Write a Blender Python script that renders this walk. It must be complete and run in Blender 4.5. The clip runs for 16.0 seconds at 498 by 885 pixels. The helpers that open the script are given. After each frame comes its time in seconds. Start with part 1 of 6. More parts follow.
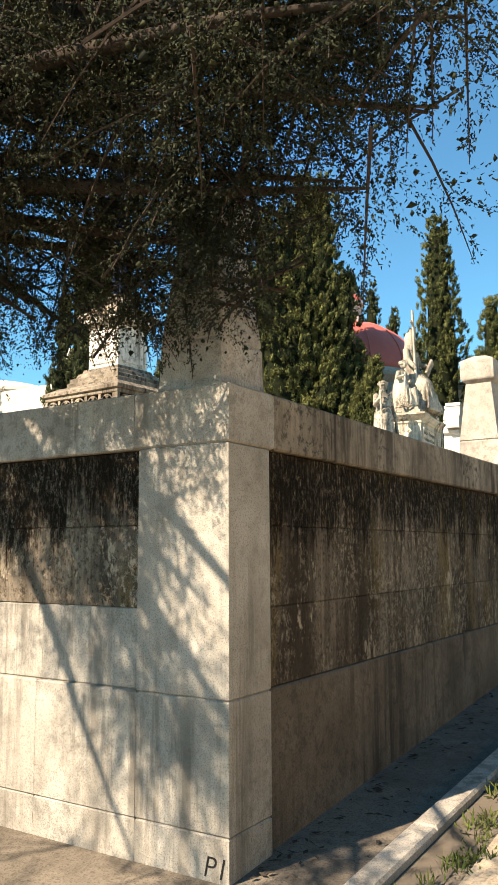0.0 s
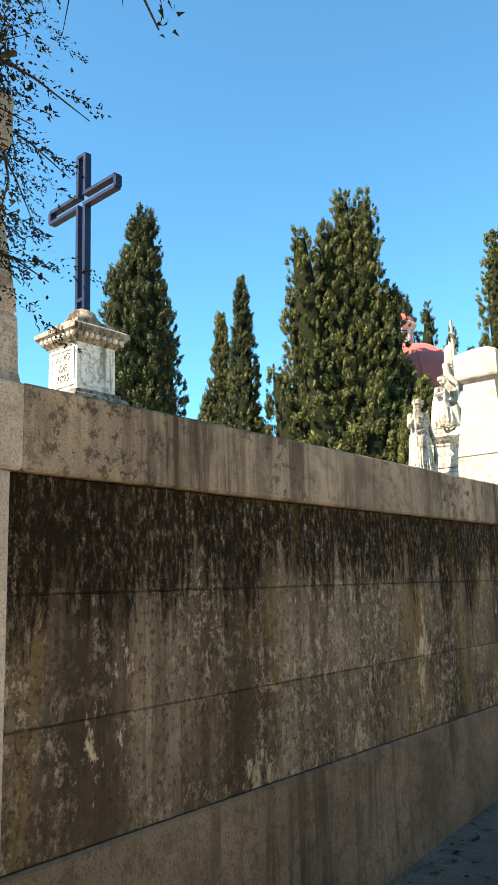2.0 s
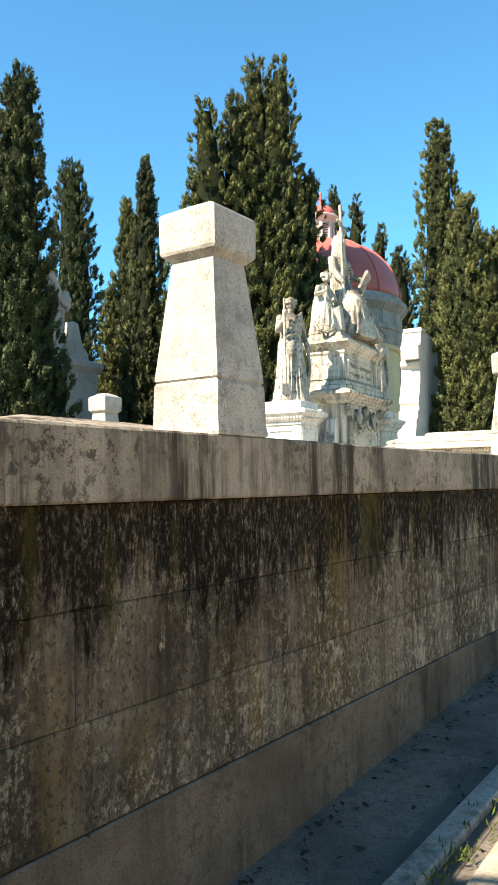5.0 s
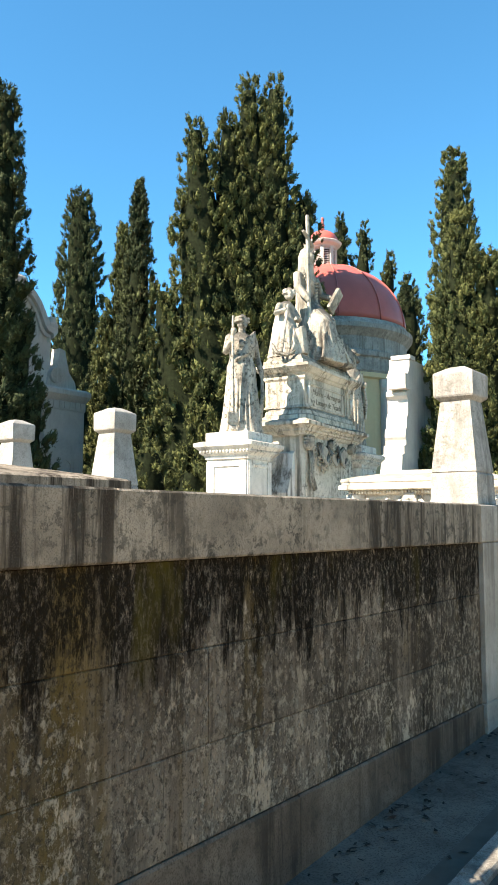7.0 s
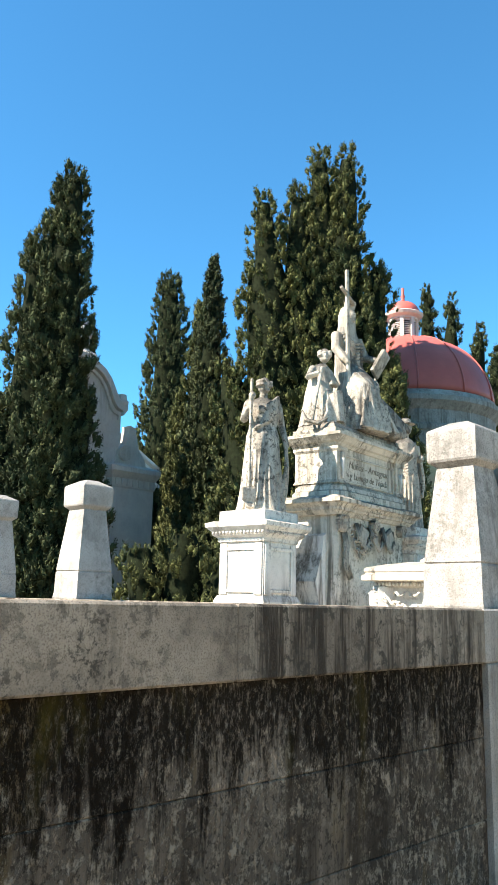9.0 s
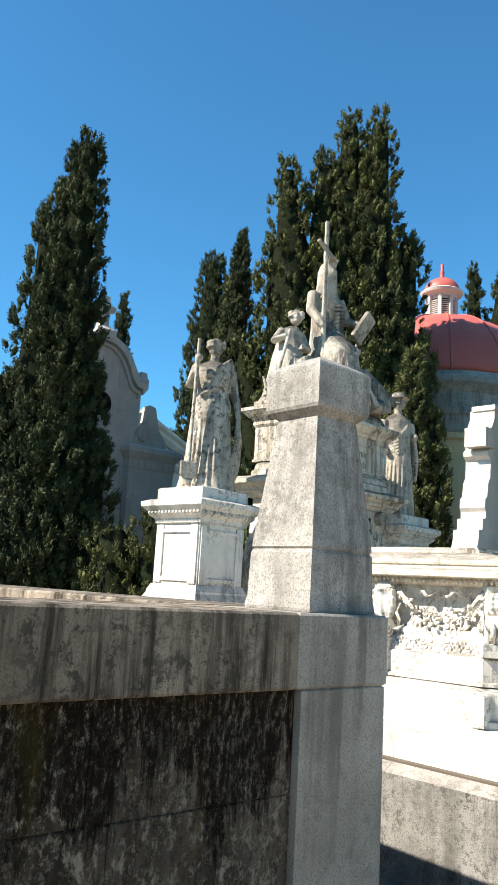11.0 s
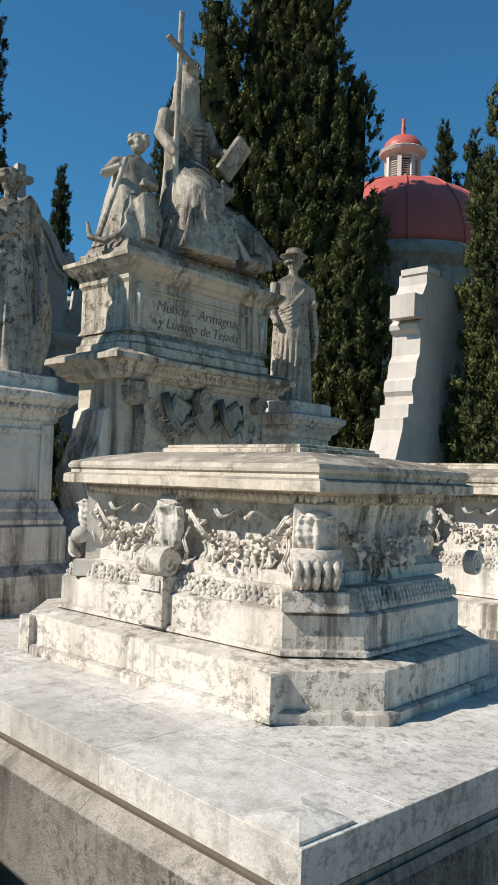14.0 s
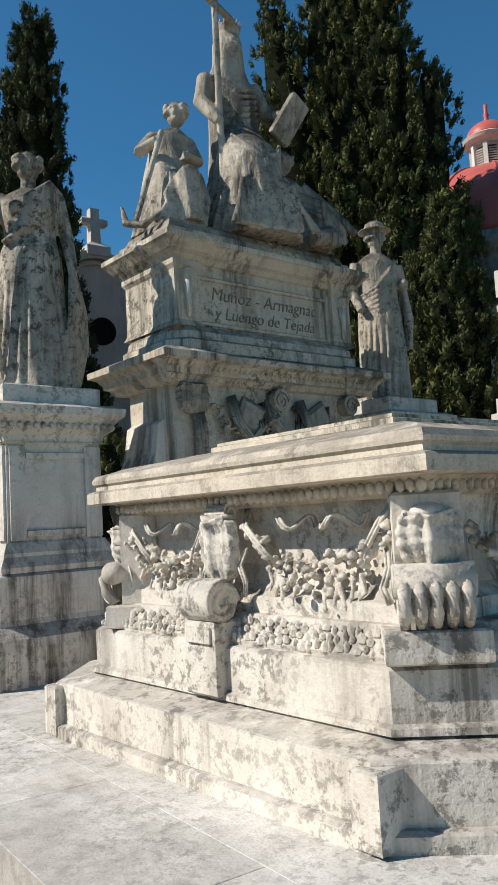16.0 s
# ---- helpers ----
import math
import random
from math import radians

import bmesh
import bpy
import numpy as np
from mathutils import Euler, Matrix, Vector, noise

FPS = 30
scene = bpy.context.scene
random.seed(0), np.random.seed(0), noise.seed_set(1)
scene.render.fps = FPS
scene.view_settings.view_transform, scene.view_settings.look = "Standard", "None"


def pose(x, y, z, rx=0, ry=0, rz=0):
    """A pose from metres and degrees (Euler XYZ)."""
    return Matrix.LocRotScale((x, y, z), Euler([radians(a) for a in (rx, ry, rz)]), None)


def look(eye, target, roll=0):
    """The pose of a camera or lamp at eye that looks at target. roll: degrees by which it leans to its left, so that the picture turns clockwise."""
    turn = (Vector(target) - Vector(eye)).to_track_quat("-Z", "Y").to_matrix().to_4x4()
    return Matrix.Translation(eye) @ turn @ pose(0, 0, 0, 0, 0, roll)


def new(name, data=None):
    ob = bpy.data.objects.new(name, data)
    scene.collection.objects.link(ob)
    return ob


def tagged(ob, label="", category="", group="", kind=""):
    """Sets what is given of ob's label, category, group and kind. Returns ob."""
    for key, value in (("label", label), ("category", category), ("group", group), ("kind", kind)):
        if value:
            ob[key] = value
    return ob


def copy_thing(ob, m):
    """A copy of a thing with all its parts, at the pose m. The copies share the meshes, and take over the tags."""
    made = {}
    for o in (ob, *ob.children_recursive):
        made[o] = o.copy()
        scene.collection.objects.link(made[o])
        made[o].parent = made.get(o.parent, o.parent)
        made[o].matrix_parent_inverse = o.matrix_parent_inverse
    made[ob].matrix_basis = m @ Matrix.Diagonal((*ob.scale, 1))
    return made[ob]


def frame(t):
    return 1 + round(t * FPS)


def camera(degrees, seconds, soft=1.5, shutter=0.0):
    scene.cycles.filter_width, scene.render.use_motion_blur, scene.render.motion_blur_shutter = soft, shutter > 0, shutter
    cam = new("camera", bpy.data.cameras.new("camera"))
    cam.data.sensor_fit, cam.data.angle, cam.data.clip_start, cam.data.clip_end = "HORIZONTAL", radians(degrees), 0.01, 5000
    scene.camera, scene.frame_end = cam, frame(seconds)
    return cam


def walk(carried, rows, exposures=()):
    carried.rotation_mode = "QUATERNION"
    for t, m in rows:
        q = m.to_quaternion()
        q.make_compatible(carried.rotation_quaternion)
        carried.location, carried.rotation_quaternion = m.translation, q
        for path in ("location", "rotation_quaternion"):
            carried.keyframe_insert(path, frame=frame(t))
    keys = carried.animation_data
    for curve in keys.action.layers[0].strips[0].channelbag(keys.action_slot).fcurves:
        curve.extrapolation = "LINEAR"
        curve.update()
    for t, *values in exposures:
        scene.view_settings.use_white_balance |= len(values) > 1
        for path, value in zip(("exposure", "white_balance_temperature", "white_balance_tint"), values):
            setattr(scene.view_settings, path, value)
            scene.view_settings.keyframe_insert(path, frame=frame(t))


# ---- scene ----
cam = camera(34.7, 16.0, 1.0)
PATH = [
    (0, (0.308, 0.093, 1.507), (-0.763, 1.762, 1.774), -0.3),
    (0.5, (0.201, 0.627, 1.48), (-0.856, 2.299, 1.775), 1.4),
    (0.8, (0.242, 0.941, 1.563), (-0.787, 2.622, 1.904), -0.9),
    (1, (0.164, 1.079, 1.542), (-0.729, 2.819, 1.96), 0.8),
    (1.5, (0.299, 1.513, 1.593), (-0.775, 3.155, 1.981), 0.6),
    (2, (0.316, 1.977, 1.626), (-0.9, 3.524, 1.984), -1.7),
    (2.5, (0.34, 2.448, 1.741), (-0.953, 3.945, 2.036), -2.5),
    (3, (0.441, 2.872, 1.835), (-0.952, 4.294, 2.032), -2.8),
    (3.5, (0.396, 3.336, 1.884), (-1.018, 4.734, 2.091), -1.0),
    (3.6, (0.397, 3.444, 1.887), (-0.99, 4.871, 2.09), -1.9),
    (4, (0.449, 3.842, 1.872), (-0.941, 5.266, 2.077), -2.9),
    (4.5, (0.444, 4.265, 1.92), (-0.878, 5.757, 2.075), -2.9),
    (5, (0.354, 4.729, 2.042), (-0.785, 6.369, 2.151), -0.9),
    (5.2, (0.38, 4.922, 2.057), (-0.737, 6.577, 2.171), 0.2),
    (7.3, (0.447, 6.877, 2.161), (-0.776, 8.441, 2.405), -0.5),
    (7.5, (0.456, 7.032, 2.169), (-0.794, 8.565, 2.464), -0.8),
    (8, (0.481, 7.526, 2.181), (-0.897, 8.93, 2.537), -0.4),
    (8.5, (0.515, 7.961, 2.235), (-0.932, 9.291, 2.607), 0.5),
    (9, (0.41, 8.378, 2.269), (-0.97, 9.772, 2.663), 1.3),
    (9.2, (0.379, 8.557, 2.252), (-0.955, 9.989, 2.665), 1.6),
    (11.3, (0.455, 10.353, 2.344), (-1.075, 11.597, 2.678), 4.1),
    (11.5, (0.405, 10.494, 2.335), (-1.14, 11.724, 2.65), 4.4),
    (12, (0.263, 10.852, 2.378), (-1.239, 12.148, 2.631), 3.8),
    (12.5, (0.222, 11.32, 2.512), (-1.233, 12.675, 2.724), 3.1),
    (13, (0.072, 11.726, 2.509), (-1.38, 13.097, 2.614), 2.5),
    (13.5, (-0.081, 12.098, 2.522), (-1.529, 13.474, 2.625), 2.0),
    (14, (-0.133, 12.536, 2.544), (-1.633, 13.855, 2.642), 1.9),
    (14.5, (-0.36, 12.785, 2.425), (-1.905, 14.051, 2.533), 1.6),
    (15, (-0.582, 13.007, 2.413), (-2.185, 14.189, 2.595), 0.0),
    (15.5, (-0.792, 13.339, 2.444), (-2.513, 14.337, 2.644), -3.5),
    (16, (-0.982, 13.456, 2.402), (-2.64, 14.557, 2.596), -3.2),
]
EXPOSURES = [(0.0, 1.5, 8500, 15), (1.0, 2.08, 8500, 15), (2.0, 1.98, 8000, 13), (5.0, 1.82, 7600, 12), (7.5, 1.75, 7150, 11), (9.0, 1.66, 6800, 11), (11.5, 1.02, 6700, 11), (12.5, 0.62, 6600, 11), (14.0, 0.3, 6600, 11), (16.0, 0.2, 6600, 11)]
walk(cam, [(t, look(eye, target, roll)) for t, eye, target, roll in PATH], EXPOSURES)

# ---- world, sun ----
SUN_AZ, SUN_EL = 247.0, 43.0          # where the sun stands: compass angle from +x, and height
world = bpy.data.worlds.new("sky")
scene.world = world
world.use_nodes = True
_nt = world.node_tree
_sky = _nt.nodes.new("ShaderNodeTexSky")
_sky.sky_type = "NISHITA"
_sky.sun_disc = False
_sky.sun_elevation = radians(SUN_EL)
_sky.sun_rotation = radians(90.0 - SUN_AZ)
_sky.air_density, _sky.dust_density, _sky.ozone_density = 1.0, 0.0, 4.0
_nt.nodes["Background"].inputs["Strength"].default_value = 0.080
_clear = _nt.nodes.new("ShaderNodeMix")     # a clear, dry winter sky: a little deeper than the model's
_clear.data_type, _clear.blend_type = "RGBA", "MULTIPLY"
_clear.inputs["Factor"].default_value = 1.0
_clear.inputs[7].default_value = (0.42, 1.01, 1.17, 1)
_nt.links.new(_sky.outputs["Color"], _clear.inputs[6])
_nt.links.new(_clear.outputs[2], _nt.nodes["Background"].inputs["Color"])
_to_sun = Vector((math.cos(radians(SUN_EL)) * math.cos(radians(SUN_AZ)), math.cos(radians(SUN_EL)) * math.sin(radians(SUN_AZ)), math.sin(radians(SUN_EL))))
sun = new("sun", bpy.data.lights.new("sun", "SUN"))
sun.data.energy, sun.data.angle, sun.data.color = 5.0, radians(0.53), (1.0, 0.955, 0.89)
sun.matrix_world = look(_to_sun * 60, (0, 0, 0))


# ---- materials ----
def material(name):
    m = bpy.data.materials.new(name)
    m.use_nodes = True
    return m, m.node_tree, m.node_tree.nodes["Principled BSDF"]


def node(nt, kind, **values):
    n = nt.nodes.new(kind)
    for key, value in values.items():
        n.inputs[key.replace("_", " ")].default_value = value
    return n


def coords(nt, scale):
    g = nt.nodes.new("ShaderNodeNewGeometry")
    mp = node(nt, "ShaderNodeMapping", Scale=scale)
    nt.links.new(g.outputs["Position"], mp.inputs["Vector"])
    return mp.outputs["Vector"]


def noise_of(nt, scale, size, detail=5.0, rough=0.6, distort=0.0):
    n = node(nt, "ShaderNodeTexNoise", Scale=size, Detail=detail, Roughness=rough, Distortion=distort)
    nt.links.new(coords(nt, scale), n.inputs["Vector"])
    return n.outputs["Fac"]


def ramp(nt, fac, stops):
    r = nt.nodes.new("ShaderNodeValToRGB")
    els = r.color_ramp.elements
    while len(els) < len(stops):
        els.new(0.5)
    for e, (p, c) in zip(els, stops):
        e.position = p
        e.color = (*c, 1) if len(c) == 3 else c
    nt.links.new(fac, r.inputs["Fac"])
    return r.outputs["Color"]


def grey(a, b):
    return [(a, (0, 0, 0)), (b, (1, 1, 1))]


def mix(nt, fac, a, b, kind="MIX"):
    m = nt.nodes.new("ShaderNodeMix")
    m.data_type, m.blend_type = "RGBA", kind
    for sock, v in ((m.inputs["Factor"], fac), (m.inputs[6], a), (m.inputs[7], b)):
        if isinstance(v, (int, float)):
            sock.default_value = v
        elif isinstance(v, tuple):
            sock.default_value = (*v, 1)
        else:
            nt.links.new(v, sock)
    return m.outputs[2]


def times(nt, a, b, op="MULTIPLY"):
    m = nt.nodes.new("ShaderNodeMath")
    m.operation = op
    m.use_clamp = True
    for sock, v in zip(m.inputs, (a, b)):
        if isinstance(v, (int, float)):
            sock.default_value = v
        else:
            nt.links.new(v, sock)
    return m.outputs[0]


def bump(nt, bsdf, height, strength, dist):
    b = node(nt, "ShaderNodeBump", Strength=strength, Distance=dist)
    nt.links.new(height, b.inputs["Height"])
    nt.links.new(b.outputs["Normal"], bsdf.inputs["Normal"])


def up_facing(nt, lo, hi):
    """1 on faces that look up, where dirt and lichen lie."""
    g = nt.nodes.new("ShaderNodeNewGeometry")
    s = nt.nodes.new("ShaderNodeSeparateXYZ")
    nt.links.new(g.outputs["Normal"], s.inputs["Vector"])
    return ramp(nt, s.outputs["Z"], grey(lo, hi))


def stone(name, light, dark, streak=0.4, streak_col=(0.10, 0.085, 0.07), speck=0.3, speck_size=140.0, rough=0.85, lichen=0.0, vary=0.08, blotch=0.35, crust=0.0, folds=0.0):
    m, nt, bsdf = material(name)
    big = noise_of(nt, (1, 1, 1), 1.7, 6, 0.6, 0.3)
    col = mix(nt, ramp(nt, big, grey(0.35, 0.68)), dark, light)
    mid = ramp(nt, noise_of(nt, (1, 1, 1), 9.0, 6, 0.7, 0.2), grey(0.50, 0.70))
    col = mix(nt, times(nt, mid, blotch), col, streak_col)
    st = ramp(nt, noise_of(nt, (5.5, 5.5, 0.35), 1.6, 8, 0.72, 0.15), grey(0.46, 0.58))
    st2 = ramp(nt, noise_of(nt, (1, 1, 0.5), 1.3, 3), grey(0.42, 0.60) if streak < 1 else grey(0.34, 0.54))
    col = mix(nt, times(nt, times(nt, st, st2), streak), col, streak_col)
    fine = noise_of(nt, (1, 1, 1), speck_size, 2, 0.6)
    col = mix(nt, times(nt, ramp(nt, fine, grey(0.50, 0.66)), speck), col, tuple(c * 0.45 for c in dark))
    if lichen:
        li = ramp(nt, noise_of(nt, (1, 1, 1), 17.0, 8, 0.78, 0.15), grey(0.51, 0.57))
        li = times(nt, li, ramp(nt, noise_of(nt, (1, 1, 1), 1.1, 3), grey(0.40, 0.6)))
        col = mix(nt, times(nt, li, lichen), col, (0.05, 0.045, 0.035))
    if crust:
        cr = times(nt, up_facing(nt, 0.05, 0.75), ramp(nt, noise_of(nt, (1, 1, 1), 5.0, 8, 0.75, 0.4), grey(0.30, 0.52)))
        col = mix(nt, times(nt, cr, crust), col, (0.055, 0.048, 0.04))
    oi = nt.nodes.new("ShaderNodeObjectInfo")
    tone = ramp(nt, oi.outputs["Random"], [(0, (1 - vary,) * 3), (1, (1 + vary * 0.3,) * 3)])
    col = mix(nt, 1.0, col, tone, "MULTIPLY")
    nt.links.new(col, bsdf.inputs["Base Color"])
    bsdf.inputs["Roughness"].default_value = rough
    bsdf.inputs["Specular IOR Level"].default_value = 0.5 * (1 - rough) + 0.05
    h = times(nt, times(nt, fine, 0.35), times(nt, noise_of(nt, (1, 1, 1), 30.0, 6, 0.7), 0.65), "ADD")
    if folds:
        fo = noise_of(nt, (1, 1, 0.28), 17.0, 3, 0.55, 1.4)
        h = times(nt, times(nt, h, 0.25), times(nt, fo, 0.75), "ADD")
        bump(nt, bsdf, h, 0.9, folds)
    else:
        bump(nt, bsdf, h, 0.45, 0.01)
    return m


def wall_stone(name):
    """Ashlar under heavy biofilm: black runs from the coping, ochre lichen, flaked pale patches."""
    m, nt, bsdf = material(name)
    base = mix(nt, ramp(nt, noise_of(nt, (1, 1, 0.7), 1.6, 8, 0.70), grey(0.36, 0.64)), (0.078, 0.061, 0.046), (0.29, 0.237, 0.180))
    bands = ramp(nt, noise_of(nt, (3.0, 3.0, 0.13), 1.3, 5, 0.6), grey(0.47, 0.60))
    base = mix(nt, times(nt, bands, 0.80), base, (0.048, 0.038, 0.028))
    thin = ramp(nt, noise_of(nt, (11, 11, 0.5), 1.3, 9, 0.75, 0.2), grey(0.47, 0.60))
    base = mix(nt, times(nt, thin, 0.55), base, (0.040, 0.031, 0.023))
    och = ramp(nt, noise_of(nt, (2.4, 2.4, 0.35), 1.1, 6, 0.65, 0.3), grey(0.53, 0.66))
    base = mix(nt, times(nt, och, 0.75), base, (0.17, 0.115, 0.036))
    mask = ramp(nt, noise_of(nt, (1, 1, 0.6), 1.5, 5, 0.65), grey(0.40, 0.53))
    flake = ramp(nt, noise_of(nt, (1, 1, 0.75), 21.0, 10, 0.82), grey(0.50, 0.56))
    flake = times(nt, flake, mask)
    base = mix(nt, times(nt, flake, 0.80), base, (0.46, 0.385, 0.29))
    pit = ramp(nt, noise_of(nt, (1, 1, 0.8), 48.0, 6, 0.78), grey(0.52, 0.60))
    base = mix(nt, times(nt, pit, 0.75), base, (0.036, 0.029, 0.022))
    pale = ramp(nt, noise_of(nt, (1.9, 1.9, 0.9), 1.9, 11, 0.80, 0.12), grey(0.585, 0.62))
    base = mix(nt, times(nt, pale, 0.80), base, (0.52, 0.43, 0.32))
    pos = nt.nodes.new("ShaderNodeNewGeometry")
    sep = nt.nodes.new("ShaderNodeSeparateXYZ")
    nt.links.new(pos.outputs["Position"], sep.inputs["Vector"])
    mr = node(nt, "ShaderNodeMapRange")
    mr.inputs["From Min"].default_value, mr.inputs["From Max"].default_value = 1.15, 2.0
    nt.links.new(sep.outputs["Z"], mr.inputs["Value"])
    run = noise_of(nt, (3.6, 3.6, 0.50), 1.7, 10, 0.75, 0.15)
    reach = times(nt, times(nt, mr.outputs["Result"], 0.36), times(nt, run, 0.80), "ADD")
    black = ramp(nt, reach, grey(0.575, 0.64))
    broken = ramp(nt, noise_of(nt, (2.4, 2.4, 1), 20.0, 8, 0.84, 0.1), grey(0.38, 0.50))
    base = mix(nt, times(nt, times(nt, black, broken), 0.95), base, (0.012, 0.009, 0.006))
    moss = times(nt, ramp(nt, noise_of(nt, (3, 3, 0.6), 1.4, 5), grey(0.59, 0.70)), mr.outputs["Result"])
    base = mix(nt, times(nt, moss, 0.7), base, (0.085, 0.068, 0.014))
    oi = nt.nodes.new("ShaderNodeObjectInfo")
    base = mix(nt, 1.0, base, ramp(nt, oi.outputs["Random"], [(0, (0.64,) * 3), (1, (0.88,) * 3)]), "MULTIPLY")
    nt.links.new(base, bsdf.inputs["Base Color"])
    bsdf.inputs["Roughness"].default_value = 0.92
    bsdf.inputs["Specular IOR Level"].default_value = 0.03
    h = times(nt, times(nt, noise_of(nt, (1, 1, 1), 120.0, 3), 0.3), times(nt, flake, 0.4), "ADD")
    bump(nt, bsdf, times(nt, h, times(nt, noise_of(nt, (1, 1, 1), 22.0, 6, 0.7), 0.5), "ADD"), 0.7, 0.012)
    return m


def plain(name, col, rough=0.6, metal=0.0, var=0.15, size=6.0):
    m, nt, bsdf = material(name)
    c = mix(nt, ramp(nt, noise_of(nt, (1, 1, 1), size, 6, 0.65), grey(0.3, 0.7)), tuple(x * (1 - var) for x in col), tuple(min(1, x * (1 + var)) for x in col))
    nt.links.new(c, bsdf.inputs["Base Color"])
    bsdf.inputs["Roughness"].default_value, bsdf.inputs["Metallic"].default_value = rough, metal
    bsdf.inputs["Specular IOR Level"].default_value = 0.5 * (1 - rough) + 0.02
    bump(nt, bsdf, noise_of(nt, (1, 1, 1), size * 9, 4), 0.2, 0.005)
    return m


def leaf(name, sun_col, shade_col):
    m, nt, bsdf = material(name)
    g = nt.nodes.new("ShaderNodeNewGeometry")
    c = ramp(nt, g.outputs["Random Per Island"], [(0, shade_col), (0.6, tuple(0.8 * x for x in sun_col)), (1, tuple(x * 1.2 for x in sun_col))])
    big = ramp(nt, noise_of(nt, (1, 1, 0.5), 1.3, 4), [(0.3, (0.62, 0.68, 0.72)), (0.7, (1.25, 1.15, 0.95))])
    nt.links.new(mix(nt, 1.0, c, big, "MULTIPLY"), bsdf.inputs["Base Color"])
    bsdf.inputs["Roughness"].default_value = 0.8
    bsdf.inputs["Specular IOR Level"].default_value = 0.08
    return m


MARBLE = stone("weathered_marble", (0.81, 0.755, 0.665), (0.67, 0.61, 0.515), 0.85, (0.12, 0.098, 0.072), 0.20, 90, 0.72, 0.60, 0.04, 0.14, 0.42)
STATUE = stone("statue_marble", (0.62, 0.545, 0.435), (0.36, 0.31, 0.24), 0.85, (0.055, 0.046, 0.036), 0.18, 80, 0.78, 0.85, 0.0, 0.45, 0.92, 0.016)
# grime, plus the warm tone of the monument's shaded faces put into the colour
OLD_MARBLE = stone("grimy_shade_warmed_marble", (0.74, 0.65, 0.515), (0.56, 0.485, 0.375), 0.85, (0.085, 0.07, 0.052), 0.28, 95, 0.78, 0.75, 0.04, 0.32, 0.6)
SLAB = stone("slab_marble", (0.74, 0.71, 0.65), (0.55, 0.52, 0.465), 0.25, (0.20, 0.175, 0.14), 0.30, 110, 0.66, 0.45, 0.08, 0.5, 0.15)
GRANITE = stone("grey_granite", (0.44, 0.405, 0.35), (0.28, 0.255, 0.215), 0.65, (0.08, 0.068, 0.053), 0.60, 140, 0.87, 0.35, 0.06, 0.35)
COPING = stone("coping_granite", (0.40, 0.335, 0.255), (0.20, 0.165, 0.125), 1.0, (0.042, 0.032, 0.023), 0.55, 150, 0.9, 0.85, 0.12, 0.5)
PLINTH = stone("dark_plinth_granite", (0.20, 0.16, 0.12), (0.10, 0.08, 0.06), 0.8, (0.034, 0.027, 0.02), 0.6, 130, 0.92, 0.6, 0.12, 0.35)
OBELISK = stone("pillar_granite", (0.49, 0.455, 0.40), (0.31, 0.285, 0.245), 0.6, (0.09, 0.078, 0.064), 0.75, 130, 0.9, 0.4, 0.06, 0.45, 0.2)
BASE_GRANITE = stone("platform_granite", (0.33, 0.31, 0.275), (0.19, 0.178, 0.155), 0.8, (0.05, 0.044, 0.036), 0.6, 120, 0.9, 0.8, 0.06, 0.5)
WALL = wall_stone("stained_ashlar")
RENDERED = stone("pale_stucco", (0.70, 0.66, 0.58), (0.60, 0.56, 0.49), 0.3, (0.33, 0.30, 0.26), 0.08, 60, 0.85, 0.0, 0.04, 0.15)
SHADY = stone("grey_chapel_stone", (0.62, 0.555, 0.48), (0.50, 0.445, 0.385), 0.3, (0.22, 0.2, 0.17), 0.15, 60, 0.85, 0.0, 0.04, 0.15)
OCHRE = stone("ochre_stucco", (0.66, 0.52, 0.30), (0.58, 0.46, 0.27), 0.2, (0.36, 0.29, 0.18), 0.05, 60, 0.85, 0.0, 0.04, 0.15)
TARMAC = stone("grey_tarmac", (0.20, 0.168, 0.132), (0.10, 0.084, 0.066), 0.0, (0.04, 0.04, 0.04), 0.6, 90, 0.9, 0.4, 0.0, 0.4)
SOIL = stone("dusty_ground", (0.41, 0.34, 0.255), (0.29, 0.235, 0.17), 0.0, (0.12, 0.10, 0.06), 0.5, 70, 0.95, 0.4, 0.0, 0.5)
JOINT = plain("dark_joint", (0.12, 0.10, 0.078), 0.95)
ROOF_RED = plain("painted_red_metal", (0.46, 0.105, 0.08), 0.45, 0.0, 0.14, 1.2)
IRON = plain("dark_blue_iron", (0.018, 0.022, 0.045), 0.4, 0.5, 0.3)
DARK = plain("dark_opening", (0.015, 0.014, 0.013), 0.9)
LETTER = plain("carved_letter_paint", (0.26, 0.215, 0.16), 0.8)
BLACK = plain("black_paint", (0.015, 0.015, 0.015), 0.8)
BARK = plain("cypress_bark", (0.048, 0.038, 0.031), 0.95, 0, 0.4, 20)
# near-black: the shade deep inside the crowns is put into this colour
CORE = plain("crown_depth_shade", (0.012, 0.015, 0.007), 0.95, 0, 0.6, 12)
LEAF = leaf("cypress_leaf", (0.105, 0.112, 0.043), (0.040, 0.048, 0.022))
LEAF_DARK = leaf("dark_cypress_leaf", (0.070, 0.082, 0.038), (0.027, 0.034, 0.018))
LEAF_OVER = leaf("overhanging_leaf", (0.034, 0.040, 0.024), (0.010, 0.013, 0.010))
GRASS = leaf("grass_blade", (0.10, 0.13, 0.035), (0.05, 0.06, 0.02))


